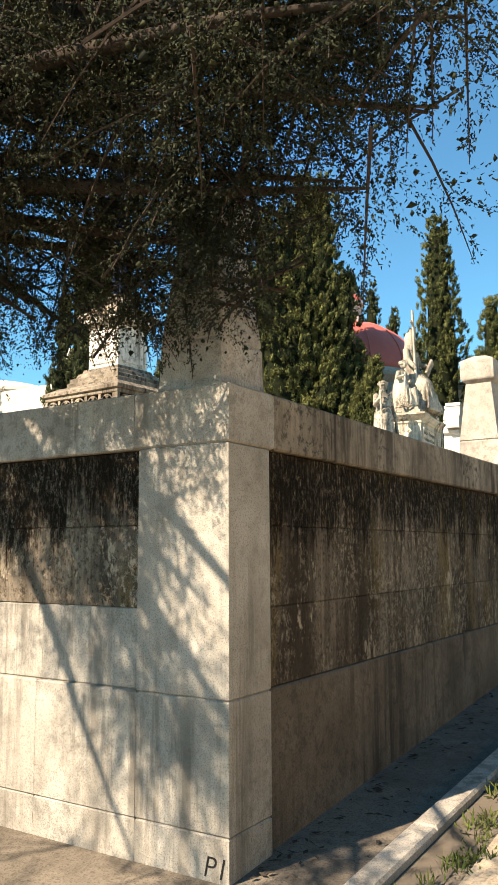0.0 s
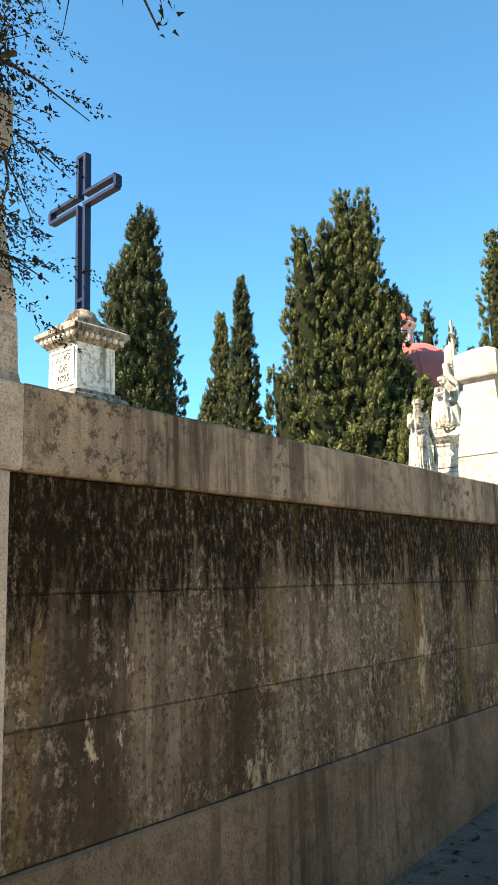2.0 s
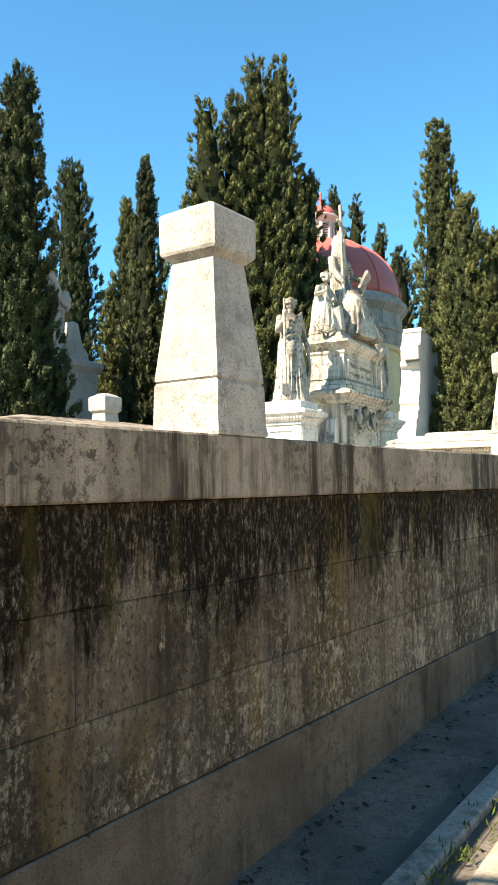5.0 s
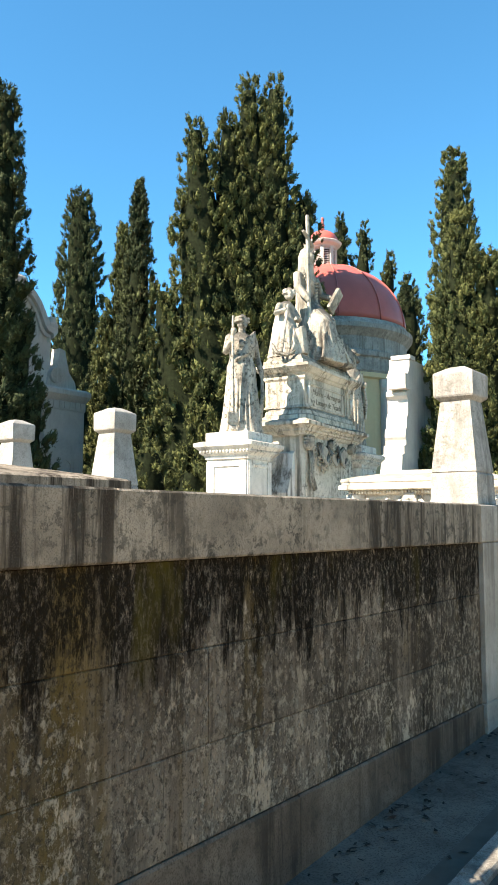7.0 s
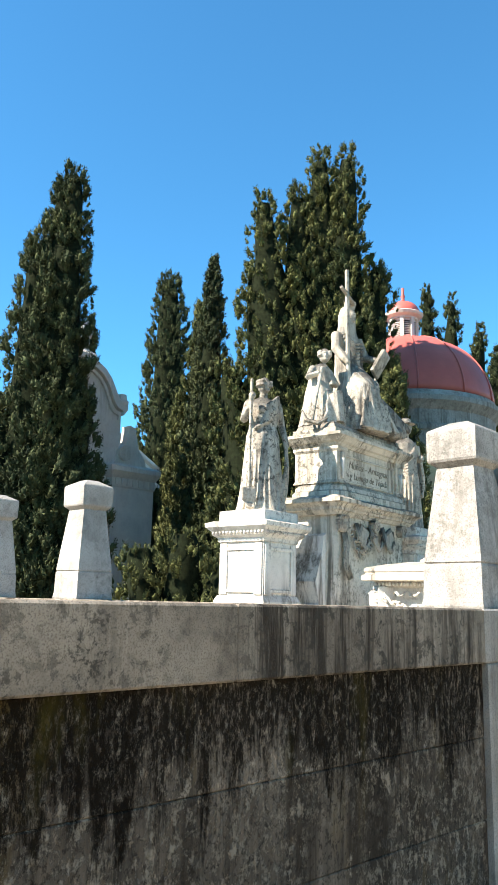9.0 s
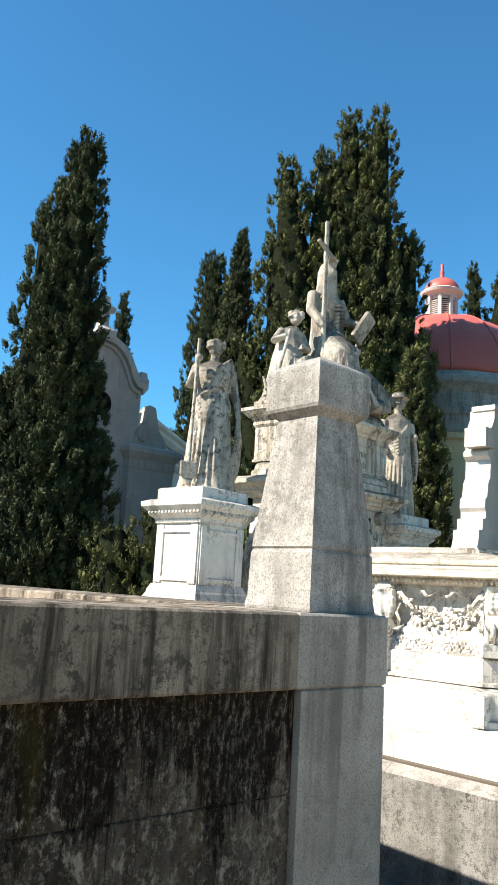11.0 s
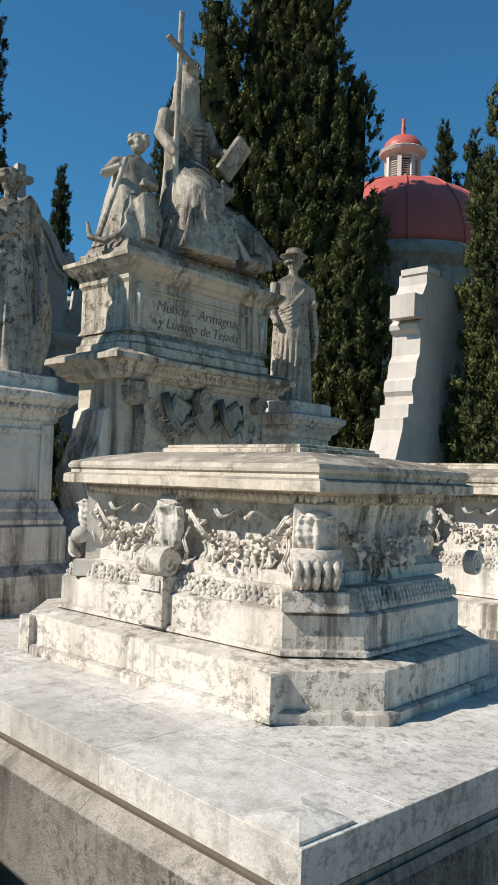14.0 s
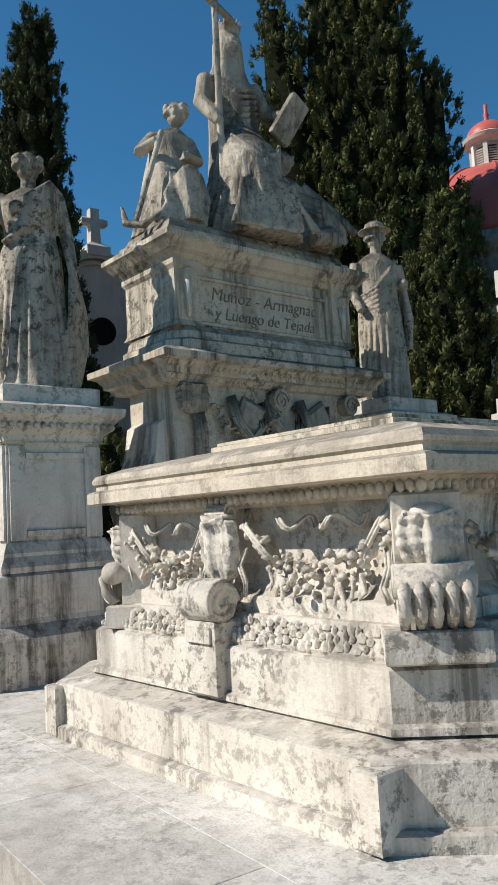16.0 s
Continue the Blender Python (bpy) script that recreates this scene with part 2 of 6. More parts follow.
# ---- builders ----
def part(name, bm, mat, parent=None, label="", smooth=False):
    me = bpy.data.meshes.new(name)
    bm.normal_update()
    bm.to_mesh(me)
    bm.free()
    me.materials.append(mat)
    if smooth:
        me.polygons.foreach_set("use_smooth", [True] * len(me.polygons))
    ob = new(name, me)
    if parent is not None:
        ob.parent = parent
    return tagged(ob, label)


def thing(name, m, label, category, group=""):
    ob = new(name)
    ob.empty_display_size = 0.1
    ob.matrix_world = m
    return tagged(ob, label, category, group)


def setting(ob, label, category=""):
    return tagged(ob, label, category, kind="structure")


def offset_poly(poly, d):
    """The outline of a convex or stepped plan, grown by d."""
    n = len(poly)
    out = []
    for i in range(n):
        p0, p1, p2 = (Vector(poly[(i + k) % n]) for k in (-1, 0, 1))
        e1, e2 = (p1 - p0).normalized(), (p2 - p1).normalized()
        n1, n2 = Vector((e1.y, -e1.x)), Vector((e2.y, -e2.x))
        out.append(p1 + (n1 + n2) * (d / max(0.3, 1 + n1.dot(n2))))
    return out


def moulding(poly, profile, bm=None, rot=None):
    """A block over a plan (counter-clockwise), whose outline grows by d at height z: profile of (d, z)."""
    bm = bm or bmesh.new()
    rings = []
    for d, z in profile:
        rings.append([bm.verts.new((p.x, p.y, z)) for p in offset_poly(poly, d)])
    n = len(poly)
    for a, b in zip(rings, rings[1:]):
        for i in range(n):
            j = (i + 1) % n
            bm.faces.new((a[i], a[j], b[j], b[i]))
    bm.faces.new(rings[0][::-1])
    bm.faces.new(rings[-1])
    return bm


def rect(x0, y0, x1, y1):
    return [(x0, y0), (x1, y0), (x1, y1), (x0, y1)]


def cut_rect(x0, y0, x1, y1, c):
    """A rectangle with cut corners."""
    return [(x0 + c, y0), (x1 - c, y0), (x1, y0 + c), (x1, y1 - c), (x1 - c, y1), (x0 + c, y1), (x0, y1 - c), (x0, y0 + c)]


def box(x0, y0, z0, x1, y1, z1, b=0.006, bm=None):
    """A block with worn edges."""
    b = min(b, (x1 - x0) / 3, (y1 - y0) / 3, (z1 - z0) / 3)
    return moulding(rect(x0, y0, x1, y1), [(-b, z0), (0, z0 + b), (0, z1 - b), (-b, z1)], bm)


def lathe(profile, n=32, bm=None, at=(0, 0), a0=0.0, a1=2 * math.pi):
    bm = bm or bmesh.new()
    closed = a1 - a0 > 6.28
    k = n if closed else n + 1
    rings = [[bm.verts.new((at[0] + r * math.cos(a0 + (a1 - a0) * i / n), at[1] + r * math.sin(a0 + (a1 - a0) * i / n), z)) for i in range(k)] for r, z in profile]
    for a, b in zip(rings, rings[1:]):
        for i in range(n):
            j = (i + 1) % k
            bm.faces.new((a[i], a[j], b[j], b[i]))
    if closed:
        bm.faces.new(rings[0][::-1])
        bm.faces.new(rings[-1])
    return bm


def tube(points, radii, n=8, bm=None):
    """A round limb along points."""
    bm = bm or bmesh.new()
    pts = [Vector(p) for p in points]
    rings = []
    for i, p in enumerate(pts):
        d = (pts[min(i + 1, len(pts) - 1)] - pts[max(i - 1, 0)]).normalized()
        side = d.cross(Vector((0.31, 0.2, 0.93))).normalized()
        if side.length < 0.5:
            side = Vector((1, 0, 0))
        up = side.cross(d)
        r = radii[i] if isinstance(radii, (list, tuple)) else radii
        rings.append([bm.verts.new(p + (side * math.cos(6.2832 * k / n) + up * math.sin(6.2832 * k / n)) * r) for k in range(n)])
    for a, b in zip(rings, rings[1:]):
        for k in range(n):
            bm.faces.new((a[k], a[(k + 1) % n], b[(k + 1) % n], b[k]))
    bm.faces.new(rings[0][::-1])
    bm.faces.new(rings[-1])
    return bm


def ball(p, r, bm=None, sx=1, sy=1, sz=1, sub=2):
    bm = bm or bmesh.new()
    bmesh.ops.create_icosphere(bm, subdivisions=sub, radius=1, matrix=Matrix.Translation(p) @ Matrix.Diagonal((r * sx, r * sy, r * sz, 1)))
    return bm


def prism(outline, x0, x1, bm=None):
    """An outline in (y, z), drawn out along x."""
    bm = bm or bmesh.new()
    a = [bm.verts.new((x0, y, z)) for y, z in outline]
    b = [bm.verts.new((x1, y, z)) for y, z in outline]
    n = len(outline)
    for i in range(n):
        bm.faces.new((a[i], a[(i + 1) % n], b[(i + 1) % n], b[i]))
    bm.faces.new(a[::-1])
    bm.faces.new(b)
    bmesh.ops.recalc_face_normals(bm, faces=bm.faces)
    return bm


def scatter(verts, faces, name, mat, parent, label=""):
    me = bpy.data.meshes.new(name)
    v = np.asarray(verts, dtype=np.float32).reshape(-1, 3)
    f = np.asarray(faces, dtype=np.int32)
    me.vertices.add(len(v))
    me.vertices.foreach_set("co", v.ravel())
    me.loops.add(f.size)
    me.loops.foreach_set("vertex_index", f.ravel())
    me.polygons.add(len(f))
    me.polygons.foreach_set("loop_start", np.arange(0, f.size, f.shape[1], dtype=np.int32))
    me.update(calc_edges=True)
    me.materials.append(mat)
    ob = new(name, me)
    ob.parent = parent
    return tagged(ob, label)


def leaf_blades(base, along, length, width, rng):
    """Small bent leaf blades: one quad each, from base along a direction."""
    n = len(base)
    side = np.cross(along, rng.normal(size=(n, 3)))
    side /= np.linalg.norm(side, axis=1, keepdims=True) + 1e-6
    tip = base + along * length[:, None]
    mid = base + along * (length * 0.55)[:, None]
    w = side * width[:, None]
    v = np.stack([base, mid + w, tip, mid - w], axis=1)
    f = np.arange(4 * n).reshape(n, 4)
    return v, f


_g = (1 + 5 ** 0.5) / 2
ICO_V = np.array([(-1, _g, 0), (1, _g, 0), (-1, -_g, 0), (1, -_g, 0), (0, -1, _g), (0, 1, _g), (0, -1, -_g), (0, 1, -_g), (_g, 0, -1), (_g, 0, 1), (-_g, 0, -1), (-_g, 0, 1)]) / (1 + _g * _g) ** 0.5
ICO_F = np.array([(0, 11, 5), (0, 5, 1), (0, 1, 7), (0, 7, 10), (0, 10, 11), (1, 5, 9), (5, 11, 4), (11, 10, 2), (10, 7, 6), (7, 1, 8), (3, 9, 4), (3, 4, 2), (3, 2, 6), (3, 6, 8), (3, 8, 9), (4, 9, 5), (2, 4, 11), (6, 2, 10), (8, 6, 7), (9, 8, 1)])
OCTA_V = np.array([(1, 0, 0), (-1, 0, 0), (0, 1, 0), (0, -1, 0), (0, 0, 1), (0, 0, -1)], dtype=float)
OCTA_F = np.array([(0, 2, 4), (2, 1, 4), (1, 3, 4), (3, 0, 4), (2, 0, 5), (1, 2, 5), (3, 1, 5), (0, 3, 5)])


def sprig_tris(base, along, length, width, rng):
    """Pointed sprigs: one triangle each."""
    n = len(base)
    side = np.cross(along, rng.normal(size=(n, 3)))
    side /= np.linalg.norm(side, axis=1, keepdims=True) + 1e-6
    w = side * width[:, None]
    return np.stack([base - w, base + w, base + along * length[:, None]], axis=1), np.arange(3 * n).reshape(n, 3)


def cypress(x, y, z0, height, radius, seed, leaf_mat, label, tops=((0, 0, 1.0),), tufts=3000, shape=0.62, group="cypresses", lump=0.43):
    """A columnar cypress: trunk, a heart coloured near-black as shade between the lumps, and a crown of upright leafy
    lumps; tops: (dx, dy, share of the height) of each leader.
    """
    rng = np.random.default_rng(seed)
    tree = thing("cypress_tree", pose(x, y, z0), label, "tree", group)
    part("trunk", tube([(0, 0, 0), (0.02, 0, height * 0.3), (0, 0.02, height * 0.75)], [0.22, 0.16, 0.05], 8), BARK, tree)
    verts, faces, count = [], [], 0
    lv, lf, lcount = [], [], 0
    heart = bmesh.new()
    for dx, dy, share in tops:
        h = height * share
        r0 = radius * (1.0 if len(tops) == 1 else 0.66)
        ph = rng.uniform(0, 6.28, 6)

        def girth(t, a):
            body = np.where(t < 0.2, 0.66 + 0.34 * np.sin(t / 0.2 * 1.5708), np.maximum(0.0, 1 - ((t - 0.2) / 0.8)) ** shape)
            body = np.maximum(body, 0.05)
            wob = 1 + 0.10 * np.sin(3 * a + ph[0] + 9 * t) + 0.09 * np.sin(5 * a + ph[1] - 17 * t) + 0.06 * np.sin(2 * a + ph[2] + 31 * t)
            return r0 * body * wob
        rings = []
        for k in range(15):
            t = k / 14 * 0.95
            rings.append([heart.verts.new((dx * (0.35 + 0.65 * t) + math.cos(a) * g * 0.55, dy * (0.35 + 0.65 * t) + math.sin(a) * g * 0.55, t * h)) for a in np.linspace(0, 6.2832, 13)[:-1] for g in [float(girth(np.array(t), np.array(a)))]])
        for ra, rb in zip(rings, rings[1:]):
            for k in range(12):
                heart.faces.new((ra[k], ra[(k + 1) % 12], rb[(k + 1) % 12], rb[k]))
        n = int(tufts * share / 3.4 / len(tops) * (1.2 if len(tops) > 1 else 1))
        t = rng.uniform(0.0, 0.985, n) ** 1.1
        a = rng.uniform(0, 6.2832, n)
        g = girth(t, a) * rng.uniform(0.70, 1.0, n)
        stray = rng.uniform(0, 1, n) > 0.985
        g = np.where(stray, g * 1.08 + 0.04, g)
        ax = np.stack([np.cos(a), np.sin(a), np.zeros(n)], 1)
        c = np.stack([dx * (0.35 + 0.65 * t) + ax[:, 0] * g, dy * (0.35 + 0.65 * t) + ax[:, 1] * g, t * h], 1)
        s = lump * 0.86 * rng.uniform(0.5, 1.25, n) * (1 - 0.45 * t)
        axis = ax * rng.uniform(0.15, 0.6, (n, 1)) + np.array([0, 0, 1.0]) + rng.normal(size=(n, 3)) * 0.15
        axis /= np.linalg.norm(axis, axis=1, keepdims=True)
        # each clump: a small body lost in upright sprigs
        half = s * 0.40
        body = ICO_V[None] * (1 + 0.22 * rng.normal(size=(n, 12)))[:, :, None] * (half * 0.62)[:, None, None]
        body = body + axis[:, None, :] * np.einsum("nvk,nk->nv", body, axis)[:, :, None] * 1.1 + c[:, None, :]
        lv.append(body.reshape(-1, 3))
        lf.append((ICO_F[None] + (np.arange(n) * 12)[:, None, None]).reshape(-1, 3) + lcount)
        lcount += n * 12
        per = 62
        u = rng.normal(size=(n * per, 3)) + np.repeat(ax, per, 0) * 0.6
        u /= np.linalg.norm(u, axis=1, keepdims=True)
        ss, cc, axr = np.repeat(half, per), np.repeat(c, per, 0), np.repeat(axis, per, 0)
        pos = u * (ss * rng.uniform(0.45, 1.12, n * per))[:, None]
        pos = cc + pos + axr * (np.sum(pos * axr, 1) * 1.1)[:, None]
        d = u * 0.5 + axr * rng.uniform(0.2, 1.1, (n * per, 1)) + rng.normal(size=(n * per, 3)) * 0.38
        d /= np.linalg.norm(d, axis=1, keepdims=True)
        v, f = sprig_tris(pos - d * (ss * 0.2)[:, None], d, ss * rng.uniform(0.45, 0.95, n * per), ss * rng.uniform(0.10, 0.22, n * per), rng)
        verts.append(v.reshape(-1, 3))
        faces.append(f + count)
        count += 3 * n * per
    part("crown_shade_heart", heart, CORE, tree, smooth=True)
    tagged(scatter(np.concatenate(lv), np.concatenate(lf), "crown_mass", leaf_mat, tree), kind="stuff")
    scatter(np.concatenate(verts), np.concatenate(faces), "crown", leaf_mat, tree)
    return tree


def loft(rings, bm=None, n=40):
    """A closed skin through rings of (x, y, z, rx, ry, fold depth, folds, turn)."""
    bm = bm or bmesh.new()
    made = []
    for x, y, z, rx, ry, depth, folds, turn in rings:
        ring = []
        for i in range(n):
            a = 6.28318 * i / n
            k = 1 + depth * (abs(math.sin(folds * a * 0.5 + turn)) * 1.6 - 0.8 + 0.5 * math.sin(a * 3 + turn * 2.3))
            ring.append(bm.verts.new((x + rx * k * math.cos(a), y + ry * k * math.sin(a), z)))
        made.append(ring)
    for a, b in zip(made, made[1:]):
        for i in range(n):
            bm.faces.new((a[i], a[(i + 1) % n], b[(i + 1) % n], b[i]))
    bm.faces.new(made[0][::-1])
    bm.faces.new(made[-1])
    return bm


def carved(ob, voxel, rounds=3):
    """Melts the joined volumes of a carving into one skin."""
    r = ob.modifiers.new("skin", "REMESH")
    r.mode, r.voxel_size, r.use_smooth_shade = "VOXEL", voxel, True
    if rounds:
        s = ob.modifiers.new("wear", "SMOOTH")
        s.factor, s.iterations = 0.5, rounds
    return ob


def writing(name, text, size, mat, parent, m, depth=0.004):
    cu = bpy.data.curves.new(name, "FONT")
    cu.body, cu.size, cu.extrude, cu.align_x, cu.align_y = text, size, depth, "CENTER", "CENTER"
    cu.offset, cu.shear = -size * 0.012, 0.22
    tmp = bpy.data.objects.new(name, cu)
    scene.collection.objects.link(tmp)
    me = bpy.data.meshes.new_from_object(tmp.evaluated_get(bpy.context.evaluated_depsgraph_get()))
    bpy.data.objects.remove(tmp)
    me.materials.clear()
    me.materials.append(mat)
    ob = new(name, me)
    ob.parent = parent
    ob.matrix_local = m
    return ob



# ---- ground ----
def ground_z(x, y):
    rise = 0.08 * (min(max(x, -1.05), 1.2) + 1.05)
    return -0.06 + 0.058 * min(max(y, -40), 18) + rise


def sheet(xs, ys, lift):
    g = bmesh.new()
    grid = [[g.verts.new((x, y, ground_z(x, y) + lift)) for y in ys] for x in xs]
    for i in range(len(xs) - 1):
        for j in range(len(ys) - 1):
            g.faces.new((grid[i][j], grid[i + 1][j], grid[i + 1][j + 1], grid[i][j + 1]))
    return g


setting(part("ground", sheet([-900, -200, -60, -30, -12, -8, -5, -3, -1.7, -1.24, -1.05, -0.5, 0, 1.2, 5, 12, 40, 200, 900],
    [-900, -200, -60, -20, -8, -4, -2] + list(range(-1, 21)) + [26, 40, 80, 200, 900], 0), TARMAC), "worn grey tarmac ground sloping up along the wall", "ground")
setting(part("path", sheet([-0.82, -0.3, 0.4, 1.2, 4.5, 9, 30], list(range(-30, 34)), 0.03), SOIL), "dusty sunlit gravel path beside the kerb", "path")

# kerb stones
# added out of view: sunlit ochre reflector, warms the shaded east wall
bounce_wall = setting(part("wall_across", box(6.2, -16, -1.2, 6.6, 12.0, 4.4, 0.02), OCHRE), "added unseen ochre wall that bounces warm sunlight across the path", "wall")
kerb = setting(part("kerb", sheet([-1.2, -0.9], list(range(-6, 15)), 0.004), JOINT), "row of pale granite kerb stones", "kerb")

# ---- enclosure wall ----
WX, Y0, Y1, TOP = -1.68, 3.02, 12.74, 2.265    # outer face, ends along the walk, top of the coping
PL, CB = 0.86, 1.99                            # top of the plinth, underside of the coping
BACK_X, TH = -10.0, 0.52


def wall_run(name, label, a, b, along_y, face, sign):
    """The core of one wall; the blocks are set on it later. face: its outer plane; sign: the side it looks to."""
    lo, hi = sorted((face - sign * 0.06, face - sign * TH))
    bmw = box(lo, a, -0.4, hi, b, 2.2, 0.004) if along_y else box(a, lo, -0.4, b, hi, 2.2, 0.004)
    return setting(part(name, bmw, JOINT), label, "wall")


wall_e = wall_run("wall_east", "tall grey ashlar wall streaked with black stains", Y0 + 0.06, Y1 - 0.06, True, WX, 1)
wall_s = wall_run("wall_south", "ashlar end wall dappled by tree shade", BACK_X, WX - TH, False, Y0, -1)
wall_n = wall_run("wall_north", "grey ashlar far wall of the grave terrace", BACK_X, WX - TH, False, Y1, 1)
wall_w = wall_run("wall_west", "grey ashlar rear wall of the grave terrace", Y0 + TH, Y1 - TH, True, BACK_X, -1)
setting(part("terrace_floor", box(BACK_X, Y0 + 0.4, 1.8, WX - 0.4, Y1 - 0.4, 2.12, 0.01), SOIL), "dusty raised floor of the grave terrace", "ground")


def pillar_mesh(w, k):
    """A squat tapered pillar with a foot block and an overhanging cap; w: the cap's width, k: its height."""
    q = rect(-w / 2, -w / 2, w / 2, w / 2)
    foot = moulding(q, [(0.030, 0), (0.033, 0.012), (0.026, 0.05 * k), (0.022, 0.215 * k), (0.014, 0.228 * k)])
    shaft = moulding(q, [(0.010, 0.226 * k), (0.020, 0.236 * k), (0.018, 0.262 * k), (-0.036, 0.725 * k), (-0.040, 0.745 * k)])
    cap = moulding(q, [(-0.042, 0.743 * k), (-0.006, 0.772 * k), (0, 0.785 * k), (0.002, 0.94 * k), (-0.006, 0.952 * k), (-0.10, 1.0 * k)])
    return foot, shaft, cap


pil = thing("stone_pillar", pose(-1.86, 7.61, TOP), "squat tapered granite pillar standing on the wall coping", "pillar", "pillars on the wall")
for nm, bmp in zip(("foot_block", "shaft", "cap"), pillar_mesh(0.315, 1.07)):
    part(nm, bmp, OBELISK, pil)
for x, y, rz in ((-1.94, 3.26, 90), (-1.925, 12.54, 180), (-5.76, 12.53, 90), (-7.45, 12.53, 180), (-9.75, 7.61, 0), (-9.75, 3.26, 90), (-5.8, 3.26, 180)):
    copy_thing(pil, pose(x, y, TOP, 0, 0, rz))

# ---- cross on its pedestal ----
CX, CY = -6.66, 7.78
tomb = thing("cross_pedestal", pose(CX, CY, 2.12, 0, 0, -3), "weathered stepped stone pedestal with carved panels on the terrace", "pedestal")


def wheel(x, z, r, tilt):
    """Ring of stone with a four-armed cross inside, lying in the plane y = 0."""
    w = bmesh.new()
    for i in range(20):
        a, b = 6.28318 * i / 20, 6.28318 * (i + 1) / 20
        q = []
        for ang, rr in ((a, r), (b, r), (b, r * 0.80), (a, r * 0.80)):
            q.append((x + rr * math.cos(ang), z + rr * math.sin(ang)))
        f = [w.verts.new((px, -0.02, pz)) for px, pz in q] + [w.verts.new((px, 0.03, pz)) for px, pz in q]
        for idx in ((0, 1, 2, 3), (0, 4, 5, 1), (2, 6, 7, 3)):
            w.faces.new([f[k] for k in idx])
    for i in range(4):
        a = tilt + i * 1.5708
        c, s = math.cos(a), math.sin(a)
        pts = [(0.02 * r, -0.10 * r), (0.84 * r, -0.30 * r), (0.84 * r, 0.30 * r), (0.02 * r, 0.10 * r)]
        f = [w.verts.new((x + px * c - pz * s, -0.015, z + px * s + pz * c)) for px, pz in pts] + [w.verts.new((x + px * c - pz * s, 0.03, z + px * s + pz * c)) for px, pz in pts]
        for idx in ((0, 1, 2, 3), (0, 4, 5, 1), (1, 5, 6, 2), (2, 6, 7, 3), (3, 7, 4, 0)):
            w.faces.new([f[k] for k in idx])
    bmesh.ops.recalc_face_normals(w, faces=w.faces)
    return w


LH = 1.32
part("inner_core", box(-0.56, -0.56, 0, 0.56, 0.56, LH - 0.03, 0.01), DARK, tomb)
for s in range(4):
    turn = pose(0, 0, 0, 0, 0, 90 * s)
    for z0, z1 in ((0.0, 1.045), (1.27, LH)):
        part("lattice_rail", box(-0.65, -0.65, z0, 0.60, -0.60, z1, 0.008), COPING, tomb).matrix_local = turn
    for i in range(6):
        x = -0.625 + i * 0.242
        part("lattice_post", box(x - 0.022, -0.648, 1.046, x + 0.022, -0.605, 1.269, 0.004), COPING, tomb).matrix_local = turn
        if i < 5:
            ring = part("pierced_wheel", wheel(x + 0.121, 1.158, 0.106, 0.0 if i != 2 else 0.35), COPING, tomb)
            ring.matrix_local = turn @ Matrix.Translation((0, -0.625, 0))
            carved(ring, 0.005, 1)
part("base_slab", moulding(rect(-0.65, -0.65, 0.65, 0.65), [(0, LH), (0.025, LH + 0.01), (0.025, LH + 0.05), (0.0, LH + 0.065), (-0.12, 1.45), (-0.20, 1.47)]), COPING, tomb)
part("stepped_foot", moulding(rect(-0.44, -0.44, 0.44, 0.44), [(0.02, 1.465), (0.02, 1.52), (-0.01, 1.535), (-0.01, 1.58), (-0.06, 1.60), (-0.08, 1.65), (-0.12, 1.67), (-0.13, 1.71)]), COPING, tomb)
part("die", moulding(rect(-0.265, -0.265, 0.265, 0.265), [(0.03, 1.70), (0, 1.73), (0, 2.25), (0.02, 2.26)]), MARBLE, tomb)
for s in range(4):
    turn = pose(0, 0, 0, 0, 0, 90 * s)
    for x0, z0, x1, z1 in ((-0.22, 1.77, -0.195, 2.21), (0.195, 1.77, 0.22, 2.21), (-0.195, 1.77, 0.195, 1.795), (-0.195, 2.185, 0.195, 2.21)):
        part("panel_frame", box(x0, -0.278, z0, x1, -0.262, z1, 0.004), MARBLE, tomb).matrix_local = turn
for txt, z in (("AÑO", 2.11), ("DE", 1.99), ("1895", 1.87)):
    writing("carved_line", txt, 0.12, COPING, tomb, pose(0.0, -0.267, z, 90, 0, 0), 0.006)
part("cornice", moulding(rect(-0.265, -0.265, 0.265, 0.265), [(0.02, 2.255), (0.035, 2.28), (0.10, 2.36), (0.125, 2.385), (0.125, 2.43), (0.10, 2.45), (0.0, 2.50), (-0.01, 2.54), (-0.10, 2.56)]), COPING, tomb)
eggs = bmesh.new()
for s in range(4):
    for i in range(8):
        p = Matrix.Rotation(s * 1.5708, 3, "Z") @ Vector((-0.29 + i * 0.083, -0.345, 2.335))
        ball(p, 0.032, eggs, 1, 1, 1.2, 1)
tagged(part("egg_ornament", eggs, MARBLE, tomb, smooth=True), kind="stuff")
part("cap_dome", lathe([(0.20, 2.555), (0.205, 2.60), (0.17, 2.64), (0.15, 2.69), (0.09, 2.735), (0.04, 2.75)], 24), COPING, tomb, smooth=True)
cross = thing("iron_cross", pose(CX, CY, 2.12 + 2.74, 0, 0, -5), "tall dark blue openwork iron cross on a pedestal", "cross")
H, ARM, AZ, W, D = 1.97, 0.665, 1.38, 0.07, 0.085
